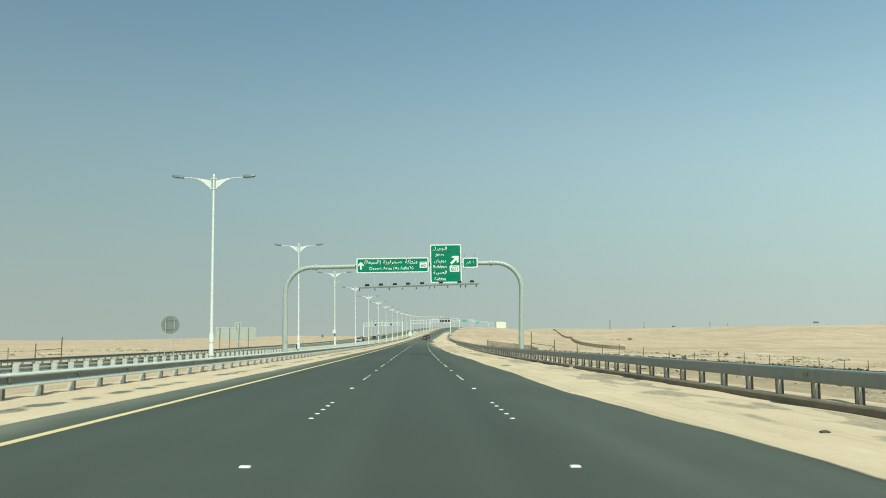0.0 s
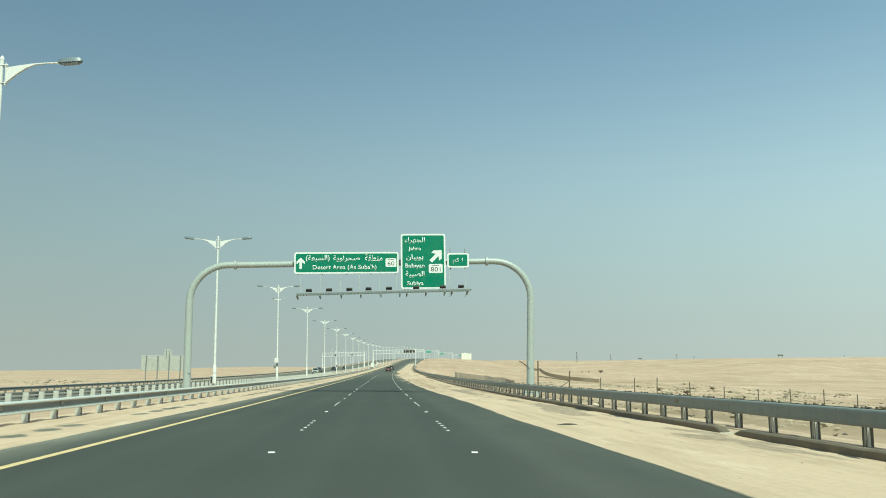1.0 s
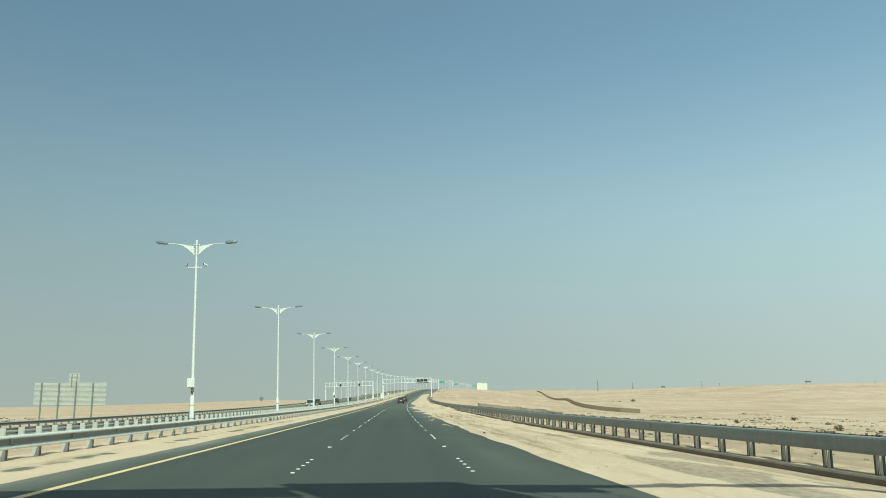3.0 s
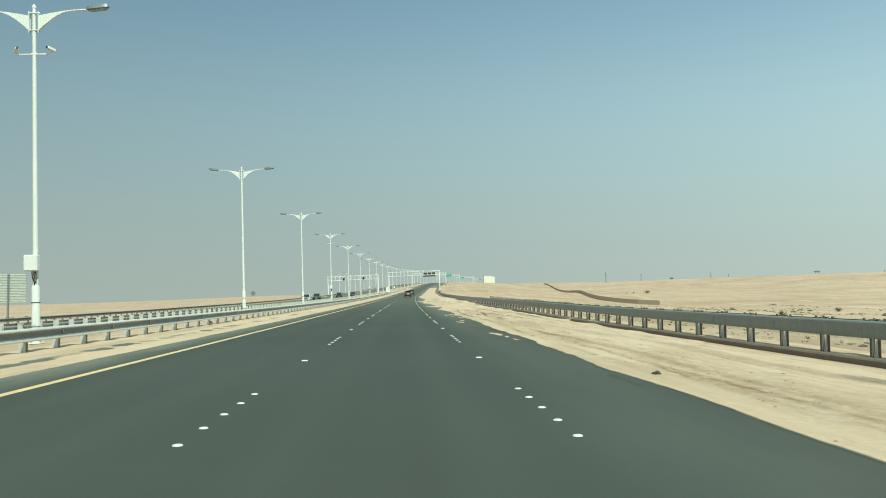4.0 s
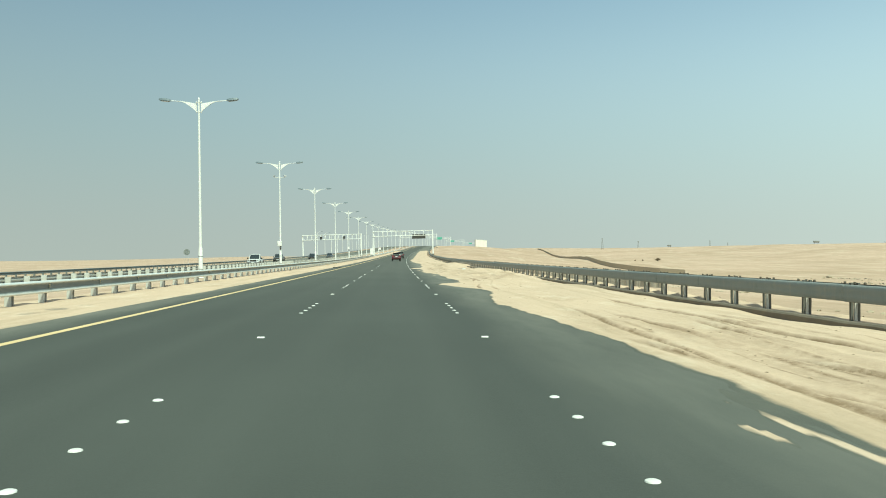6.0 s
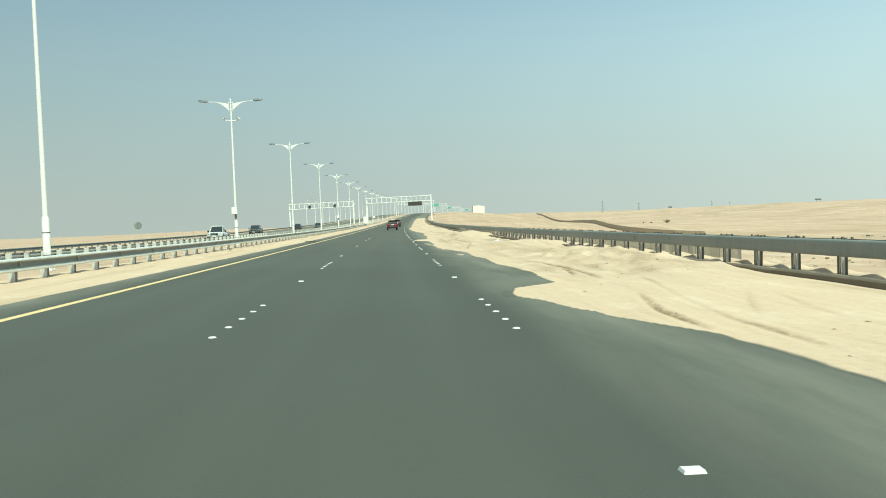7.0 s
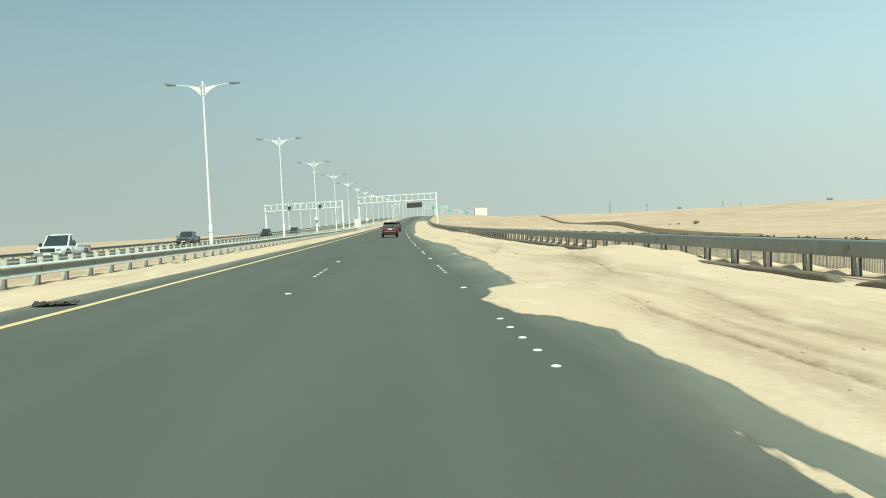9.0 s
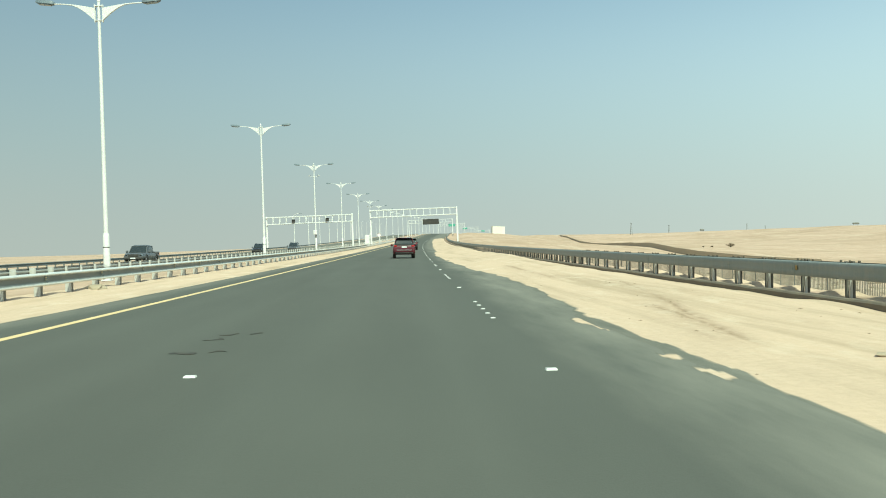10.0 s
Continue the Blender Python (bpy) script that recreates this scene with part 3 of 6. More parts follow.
# thin patches of sand that lie on the road by themselves: x, y, half width, half length
ISLANDS = [(3.46, 132.1, 0.14, 1.5), (3.62, 128.9, 0.10, 0.6), (3.05, 145.0, 0.15, 1.0), (3.06, 158.5, 0.10, 1.0), (3.33, 159.6, 0.08, 1.0), (3.30, 156.0, 0.09, 0.6), (3.12, 161.5, 0.07, 0.5), (3.62, 153.6, 0.14, 0.7), (3.30, 147.5, 0.12, 0.8), (3.20, 270.4, 0.11, 0.6), (3.27, 269.3, 0.06, 0.4), (3.36, 266.1, 0.13, 0.28), (3.42, 264.8, 0.10, 0.6), (3.56, 159.6, 0.075, 2.9), (3.80, 153.7, 0.09, 0.5), (2.63, 233.0, 0.085, 3.9), (2.90, 222.6, 0.06, 1.9), (3.20, 215.7, 0.14, 0.7)]


def right_drift(x, y):
    """Height of the sand over the road, how fully it covers it, and how far it is churned up."""
    rag = smooth((y - 100) / 40)
    e = curve(EDGE, y) + (0.10 + 0.10 * rag) * noise.noise((0.0, y * 0.12, 4.0)) + (0.03 + 0.16 * rag) * noise.noise((x * 0.4, y * 0.45, 9.0)) + 0.10 * rag * noise.noise((x * 1.5, y * 1.3, 19.0))
    s = x - e
    streak = noise.noise((x * 1.3, y * 0.13, 21.0)) + 0.5 * noise.noise((x * 2.8, y * 0.4, 22.0))
    crisp = 0.11 + 0.22 * smooth(0.5 + 1.3 * noise.noise((0.0, y * 0.10, 31.0)))
    cover = smooth((s + 0.4 * crisp) / crisp)
    cover += 0.40 * streak * smooth((s + 0.55) / 0.5) * (1 - smooth((s - 0.1) / 0.7))
    for ix, iy, w, h in ISLANDS:
        if abs(y - iy) < 2 * h and abs(x - ix) < 3 * w:
            far = math.hypot((x - ix - 0.05 * (iy - y)) / w, (y - iy) / h) + 0.8 * noise.noise((x * 3, y * 0.9, 17.0)) + 0.7 * noise.noise((x * 9, y * 2.6, 18.0))
            cover = max(cover, 0.75 * (1 - smooth((far - 0.6) / 0.6)))
    bare = noise.noise((x * 0.7, y * 0.11, 11.0)) + 0.7 * noise.noise((x * 1.7, y * 0.42, 12.0)) + 0.24
    damp = max(1 - rag, 0.8 * smooth((y - 224) / 5) * (1 - smooth((y - 240) / 14)))
    cover -= min(0.47, damp * 1.3 * smooth((x - 5.75) / 0.9) * (1 - smooth((x - 8.3) / 0.4)) * max(0.0, bare))
    u = max(0.0, s / max(0.5, 8.7 - e))
    heap = curve(HEAP, y)
    z = 0.003 + 0.017 * smooth((s + 0.05) / 0.9) + heap * (smooth(u * 1.3) - (0.95 - 0.5 * smooth((heap - 0.3) / 0.2)) * smooth((u - 0.72) / 0.28)) * (1 + 0.35 * noise.noise((x * 0.25, y * 0.11, 6.0)))
    z += smooth(s / 1.5) * (0.030 * min(1.0, 0.4 + u * 2) * noise.noise((x * 0.9, y * 0.35, 5.0)) + 0.012 * noise.noise((x * 2.6, y * 0.9, 8.0)))
    churn = 0.0
    worked = smooth((y - 90) / 16) * (1 - smooth((y - 166) / 12)) * smooth((s - 0.25) / 0.6) * (1 - smooth((x - 7.4) / 0.8))
    if worked > 0:
        furrow = noise.noise((x * 2.3 + 0.8 * noise.noise((y * 0.15, 0.0, 3.0)), y * 0.17, 41.0))
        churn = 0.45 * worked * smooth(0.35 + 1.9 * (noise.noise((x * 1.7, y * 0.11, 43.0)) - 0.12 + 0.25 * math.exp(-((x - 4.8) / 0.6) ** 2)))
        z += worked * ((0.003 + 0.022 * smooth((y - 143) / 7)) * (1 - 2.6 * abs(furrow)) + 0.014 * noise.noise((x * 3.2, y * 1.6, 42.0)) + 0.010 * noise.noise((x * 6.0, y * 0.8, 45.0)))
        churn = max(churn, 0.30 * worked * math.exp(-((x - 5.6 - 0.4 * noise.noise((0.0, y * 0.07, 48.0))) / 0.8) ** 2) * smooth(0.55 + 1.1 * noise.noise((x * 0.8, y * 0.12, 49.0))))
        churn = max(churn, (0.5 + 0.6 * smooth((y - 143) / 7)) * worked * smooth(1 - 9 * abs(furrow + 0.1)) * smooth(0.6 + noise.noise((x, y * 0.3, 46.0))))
    if 98 < y < 142:
        # a broad brown lane where wheels have left the road
        lane = x - 5.12 - 0.12 * noise.noise((0.0, y * 0.12, 81.0))
        k = smooth((y - 98) / 8) * (1 - smooth((y - 130) / 12)) * math.exp(-(lane / 0.42) ** 2)
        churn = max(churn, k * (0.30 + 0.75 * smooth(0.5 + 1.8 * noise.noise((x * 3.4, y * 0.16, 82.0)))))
        z -= 0.012 * k
    if 200 < y < 207:
        # one rut broken open, darker brown along its line
        d = x - slope([(200, 4.52), (201.1, 4.66), (202.2, 4.79), (203.2, 4.9), (204.4, 4.91), (207, 4.72)], y) - 0.03 * noise.noise((0.0, y * 2.0, 83.0))
        k = smooth((y - 200) / 1.2) * smooth((206.5 - y) / 2.0)
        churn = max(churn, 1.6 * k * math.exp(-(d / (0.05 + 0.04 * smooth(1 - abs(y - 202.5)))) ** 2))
        z -= 0.03 * k * math.exp(-(d / 0.06) ** 2)
    for line in TRACKS:
        if line[0][0] < y < line[-1][0]:
            d = x - slope(line, y) - 0.05 * noise.noise((line[0][1], y * 0.5, 1.0))
            if abs(d) < 0.8:
                k = smooth((s - 0.1) / 0.4) * smooth((y - line[0][0]) / 2) * smooth((line[-1][0] - y) / 2) * smooth(0.75 + 1.5 * noise.noise((line[0][1], y * 0.16, 1.0)))
                rough = smooth((y - 146) / 4) * (1 - smooth((y - 158) / 8)) * (1.0 if line[0][1] > 5.5 else 0.15)
                deep = 0.3 * rough + 0.22 + 0.45 * smooth((y - 143) / 7) - 0.2 * smooth((y - 176) / 10)
                faint = 1 - 0.6 * smooth((y - 196) / 10) + 0.3 * smooth((y - 218) / 5) * (1 - smooth((y - 238) / 8))
                deep *= faint
                z += k * deep * (0.030 * math.exp(-((abs(d) - 0.13) / 0.05) ** 2) - 0.06 * math.exp(-(d / 0.06) ** 2))
                z += k * deep * 0.02 * math.exp(-(d / 0.3) ** 2) * noise.noise((x * 5, y * 3, 44.0))
                early = 1 - smooth((y - 143) / 8)
                k *= 1 - early * (1 - smooth(0.25 + 2.2 * noise.noise((line[0][1] * 2, y * 0.33, 51.0)) + 0.8 * noise.noise((x * 5, y * 1.7, 52.0))))
                k *= 1 - 0.55 * early * (line[0][1] > 5.5)
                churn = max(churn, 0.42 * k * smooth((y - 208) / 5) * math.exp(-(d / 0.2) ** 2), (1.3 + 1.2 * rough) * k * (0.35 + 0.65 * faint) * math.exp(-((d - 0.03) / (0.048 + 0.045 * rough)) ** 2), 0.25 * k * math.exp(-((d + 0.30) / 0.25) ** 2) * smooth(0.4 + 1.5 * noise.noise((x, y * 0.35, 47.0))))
    z += 0.10 * rag * max(0.0, noise.noise((3.0, y * 0.31, 61.0)) + 0.1) * smooth((x - 7.4) / 1.1)
    hummock = smooth((y - 196) / 4) * (1 - smooth((y - 212) / 5)) * smooth((x - 4.6) / 1.2) * (1 - smooth((x - 8.2) / 0.7))
    if hummock > 0:
        # wind-cut crests in the deep drift
        crest = noise.noise((x * 0.75 + 0.1 * y, y * 0.33, 71.0)) + 0.4 * noise.noise((x * 2.0, y * 0.9, 72.0))
        z += hummock * (0.20 * max(0.0, 0.45 - 1.6 * abs(crest)) - 0.03)
        # browner patches over the same stretch, placed by noise
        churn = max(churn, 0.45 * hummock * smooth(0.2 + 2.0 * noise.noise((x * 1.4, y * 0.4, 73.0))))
    if x > 5.5:
        # tongues of the drift that bury the kerb
        for c, w, h in ((211.3, 3.4, 0.13), (224.0, 2.4, 0.24), (256.9, 1.7, 0.15)):
            z += h * smooth((x - 6.0) / 2.4) * math.exp(-((y - c) / w) ** 2)
    z = max(z, 0.003)
    z -= 0.017 * smooth((x - 8.2) / 0.4) * (1 - rag)
    if x > 8.9:
        cone = 0.015 + 0.105 * smooth((y - 165) / 20)
        foot = 0.06 + cone * math.cos(math.pi * (y - 0.9)) * math.exp(-((x - 10.0) / 0.38) ** 2) + 0.05 * noise.noise((x * 1.1, y * 0.7, 15.0))
        z = max(z * (1 - smooth((x - 8.9) / 0.8)), foot)
        cover = 1.0
    over = smooth((x - 10.3) / 0.6)
    cover = min(1.0, max(0.0, cover))
    z += (1 - smooth(cover * 6)) * (-0.006 - z)
    return z * (1 - over) - 0.15 * over, cover, min(1.0, churn)


def left_drift(x, y):
    e = -6.70 + 0.05 * noise.noise((0.0, y * 0.12, 4.0)) + 0.04 * noise.noise((x, y * 0.9, 2.0))
    s = e - x
    cover = smooth((s + 0.10) / 0.22)
    z = 0.004 + 0.010 * smooth(s / 0.4) + 0.030 * smooth(s / 2.5) + 0.016 * smooth(s / 1.2) * noise.noise((x * 0.9, y * 0.5, 5.0))
    # bare ovals scoured beside the posts, here and there run together
    cell = math.floor((y + 0.4) / 2.0)
    dy = (y + 0.4) % 2.0 - 1.0 + 0.3 * math.sin(cell * 5.1)
    wide = 0.66 + 0.5 * smooth(0.5 + 1.6 * noise.noise((0.0, y * 0.05, 8.0)))
    oval = math.hypot(dy / wide, (x + 7.82 - 0.12 * noise.noise((y * 0.3, 0.0, 5.0))) / 0.27) + 0.35 * noise.noise((x * 2.5, y * 1.6, 3.0))
    there = (1 - smooth((y - 165) / 30)) * smooth(0.75 + 1.6 * noise.noise((cell * 0.37, 4.0, 1.0)))
    cover -= (0.66 + 0.12 * math.sin(cell * 2.3)) * there * (1 - smooth((oval - 0.70) / 0.40))
    cover -= 0.27 * (1 - smooth((y - 120) / 60)) * smooth(0.5 + 1.2 * noise.noise((x * 1.2, y * 0.3, 14.0))) * (x > -8.9)
    z += 0.05 * math.exp(-((x + 9.35) / 0.22) ** 2) * (0.5 + 0.5 * math.cos(math.pi * (y - 0.1)))
    z = max(z, 0.004)
    if x < -9.9:
        z -= 0.10 * smooth((-9.9 - x) / 0.6)
    cover = min(1.0, max(0.0, cover if x > -8.25 else 1.0))
    z += (1 - smooth(cover * 6)) * (-0.006 - z)
    return z, cover, 0.0


def drift(name, label, fn, x0, x1, dx, ys):
    n = round((x1 - x0) / dx) + 1
    xs = [x0 + (x1 - x0) * i / (n - 1) for i in range(n)]
    v, cov, churned = [], [], []
    for y in ys:
        bx, bz = bend(y), rise(y)
        for x in xs:
            z, c, w = fn(x, y)
            v.append((x + bx, y, bz + z - sag(x, y)))
            cov.append(c)
            churned.append(w)
    faces = []
    for j in range(len(ys) - 1):
        for i in range(n - 1):
            q = (j * n + i, j * n + i + 1, (j + 1) * n + i + 1, (j + 1) * n + i)
            if max(cov[k] for k in q) > 0.02:
                faces.append(q)
    me = bpy.data.meshes.new(name)
    me.from_pydata(v, [], faces)
    me.attributes.new("cover", "FLOAT", "POINT").data.foreach_set("value", cov)
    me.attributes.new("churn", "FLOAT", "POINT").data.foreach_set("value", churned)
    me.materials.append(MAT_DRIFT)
    me.shade_smooth()
    return tagged(new(name, me), label, "sand", kind="structure")


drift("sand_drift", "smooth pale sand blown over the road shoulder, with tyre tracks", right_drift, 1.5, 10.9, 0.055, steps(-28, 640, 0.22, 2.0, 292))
drift("sand_verge", "pale sand lying along the steel guardrail", left_drift, -10.6, -6.2, 0.12, steps(-28, 640, 0.28, 2.0, 330))

# ---- road studs ----
def build_studs():
    stud = Mesh()
    n = 10
    rings = [[(r * math.cos(2 * math.pi * i / n), r * math.sin(2 * math.pi * i / n), z) for i in range(n)] for r, z in ((0.050, 0.0), (0.046, 0.008), (0.030, 0.014))]
    stud.sweep(rings)
    dot = stud.data("road_stud", MAT_MARK, True)
    sq = Mesh()
    sq.sweep([[(sx * a, sy * b, z) for sx, sy in ((-1, -1), (1, -1), (1, 1), (-1, 1))] for a, b, z in ((0.055, 0.05, 0.0), (0.048, 0.04, 0.018))])
    plate = sq.data("reflective_stud", MAT_MARK)
    rest = Mesh()
    for k in range(-1, 75):
        for x in (-1.83, 1.83):
            for d in (0.0, 6.0, 7.0, 8.0, 9.0, 10.0):
                y = 9.3 + 16 * k + d
                if x < 0 and y > 266 or x > 0 and right_drift(x, y)[1] > 0.6 or (x < 0 and 222 < y < 254 and d > 0 and noise.noise((y, 0, 0)) < 0.6):
                    continue
                if y < 350:
                    ob = new("reflective_stud" if d == 0 else "road_stud", plate if d == 0 else dot)
                    ob.location = on_road(x, y, 0.0)
                    ob.scale = (1.0, 1.1, 1.0) if d else (1.1, 1.0, 1.0)
                    tagged(ob, "square white reflective stud between two lanes" if d == 0 else "round white ceramic stud of the lane marking", "road stud", "studs of the lane marking")
                else:
                    rest.box(on_road(x, y, 0.008), (0.11, 0.15, 0.016))
    tagged(new("far_road_studs", rest.data("far_road_studs", MAT_MARK)), "distant white lane studs", "road stud", kind="stuff")


build_studs()

# ---- guardrails ----
W_BEAM = [(-0.004, -0.158), (0.02, -0.152), (0.086, -0.124), (0.094, -0.104), (0.088, -0.084), (0.006, -0.036), (0.0, 0.0), (0.006, 0.036), (0.088, 0.084), (0.094, 0.104), (0.086, 0.124), (0.02, 0.152), (-0.004, 0.158)]


# the beam of the nearer left guardrail: a flat web between a rolled upper and a rolled lower edge
ROLLED_BEAM = [(-0.004, -0.170), (0.02, -0.168), (0.075, -0.150), (0.092, -0.128), (0.088, -0.106), (0.05, -0.075), (0.036, -0.055), (0.034, 0.0), (0.036, 0.06), (0.05, 0.088), (0.085, 0.106), (0.092, 0.126), (0.075, 0.150), (0.02, 0.168), (-0.004, 0.170)]
# the broad, nearly flat beam of the right-hand guardrail, with a flat top flange
BROAD_BEAM = [(-0.02, -0.172), (0.03, -0.170), (0.062, -0.158), (0.076, -0.122), (0.077, -0.052), (0.070, 0.0), (0.081, 0.052), (0.080, 0.122), (0.066, 0.155), (0.05, 0.166), (-0.075, 0.172)]


def beam_ring(side, x, z, at, grow=0.0, shape=W_BEAM):
    """The bent sheet of a guardrail beam, bulging towards side."""
    outer = [(d + grow, h) for d, h in shape]
    inner = [(d - 0.012, h) for d, h in reversed(shape)]
    return [at(x + side * d, z + h) for d, h in outer + inner]


def straight_beam(side, length=4.0, shape=W_BEAM):
    g = Mesh()
    rows = [(0.0, 0.006), (0.16, 0.006), (0.161, 0.0), (length - 0.1, 0.0), (length + 0.02, 0.0)]
    g.sweep([beam_ring(side, 0, 0, lambda a, b, y=y: (a, y, b), grow, shape) for y, grow in rows])
    for dy in (0.04, 0.12):
        for h in (-0.09, -0.02, 0.02, 0.09):
            g.box((side * 0.07, dy, h), (0.03, 0.025, 0.025))
    return g


def c_post(height, depth, width, t=0.012):
    """A channel-section steel post, open towards the traffic behind."""
    g = Mesh()
    ring = [(-width / 2, -depth / 2), (width / 2, -depth / 2), (width / 2, -depth / 2 + t), (-width / 2 + t, -depth / 2 + t), (-width / 2 + t, depth / 2 - t), (width / 2, depth / 2 - t), (width / 2, depth / 2), (-width / 2, depth / 2)]
    g.sweep([[(a, b, z) for a, b in ring] for z in (min(-0.35, height - 0.9), height)])
    return g


def guardrail(name, label, side, x, top, post_x, post_of, y_first, steel=MAT_GALV, reach=900, post_steel=None, near=300):
    rail = thing(name, pose(0, 0, 0), label, "guardrail")
    shape = BROAD_BEAM if steel is MAT_SHADED_WEATHERED else ROLLED_BEAM if post_steel is MAT_POST else W_BEAM
    beam = straight_beam(side, shape=shape).data("beam", MAT_BEAM if shape is ROLLED_BEAM else steel, steel is MAT_SHADED_WEATHERED)
    zc = top - shape[-1][1]
    y = y_first
    while y < near:
        part("beam", beam, None, rail, at=road_pose(x, y, zc))
        y += 4.0
    g = Mesh()
    ys = steps(y, reach, 4.0, 10.0)
    g.sweep([beam_ring(side, x, zc, lambda a, b, q=q: on_road(a, q, b), 0.0, shape) for q in ys])
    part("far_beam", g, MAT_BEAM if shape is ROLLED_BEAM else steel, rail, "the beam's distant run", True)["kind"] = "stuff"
    far = Mesh()
    for px in post_x:
        me = post_of.data("post", post_steel or steel, False)
        q = y_first
        i = 0
        while q < near:
            ob = part("post", me, None, rail, at=road_pose(px, q + 0.09) @ pose(0, 0, 0, 0.9 * math.sin(i * 2.3), 0.7 * math.sin(i * 1.7 + px), 0))
            i += 1
            q += 2.0
        while q < reach * 0.75:
            far.box(on_road(px, q, top - 0.4), (0.1, 0.14, 0.8))
            q += 2.0
    part("far_post", far, post_steel or steel, rail, "the distant posts")["kind"] = "stuff"
    return rail


Y_FIRST = -26.0 + 1.2
left_rail = guardrail("guardrail", "galvanised steel guardrail on short posts beside the median sand", 1, -9.15, 0.648, [-9.30], c_post(0.60, 0.15, 0.17), Y_FIRST, post_steel=MAT_POST, near=420)
block = Mesh()
block.sweep([[(-0.09, a, -0.16), (0.0, a, -0.10), (0.0, a, 0.12), (-0.09, a, 0.12)] for a in (-0.09, 0.09)])
BLOCK = block.data("spacer", MAT_GALV)
refl = Mesh()
refl.box((0, 0, 0), (0.02, 0.06, 0.09), bevel=0.006)
REFL = refl.data("reflector", MAT_YELLOW)
refl = Mesh()
refl.box((0, 0, 0), (0.02, 0.09, 0.11), bevel=0.006)
OCHRE_REFL = refl.data("reflector", painted("faded_ochre_plastic", (0.26, 0.17, 0.05), 0.6, 0.4))
y = Y_FIRST
i = 0
while y < 300:
    part("spacer", BLOCK, None, left_rail, at=road_pose(-9.17, y + 0.09, 0.50))
    if i % 2 == 0:
        part("reflector", REFL, None, left_rail, at=road_pose(-9.11, y + 0.09, 0.51))
    y += 2.0
    i += 1

guardrail("guardrail", "back of the galvanised guardrail along the opposite carriageway", -1, -17.75, 0.31, [-17.61], c_post(0.32, 0.15, 0.24), Y_FIRST + 0.7, MAT_DULL, post_steel=MAT_PALE_POST)
guardrail("guardrail", "low grey guardrail on the far side of the opposite carriageway", 1, -35.1, -0.24, [-35.3], c_post(-0.30, 0.12, 0.15), Y_FIRST, MAT_GALV_DARK, reach=700)
right_rail = guardrail("guardrail", "grey double-sided steel guardrail half buried in drifted sand", -1, 9.42, 0.81, [9.565, 9.71], c_post(0.84, 0.07, 0.05), Y_FIRST + 0.5, MAT_SHADED_WEATHERED, post_steel=MAT_POST_DARK)
back = Mesh()
back.sweep([beam_ring(1, 9.84, 0.640, lambda a, b, q=q: on_road(a, q, b), 0.0, BROAD_BEAM) for q in steps(Y_FIRST, 900, 4.0, 10.0)])
part("rear_beam", back, MAT_SHADED_WEATHERED, right_rail, smooth=True)
web = Mesh()
web.box((0, 0, 0.26), (0.064, 0.04, 0.72), bevel=0.006)
FLANGE = web.data("flange", MAT_POST)
cap = Mesh()
cap.box((0, 0, 0), (0.045, 0.045, 0.05), bevel=0.008)
CAP = cap.data("bolt_cap", MAT_RUST)
for y in (19.6, 51.6, 67.6, 107.6, 147.6, 159.6, 163.6, 211.6, 227.6, 239.6, 247.6, 259.6, 275.6):
    part("reflector", OCHRE_REFL, None, right_rail, "faded ochre reflector", at=road_pose(9.328, y, 0.655))
y = Y_FIRST + 0.5
while y < 300:
    part("flange", FLANGE, None, right_rail, at=road_pose(9.637, y + 0.06))
    for q in (-0.28, 0.09, 0.46):
        part("bolt_cap", CAP, None, right_rail, at=road_pose(9.64, y + q, 0.835))
    y += 2.0


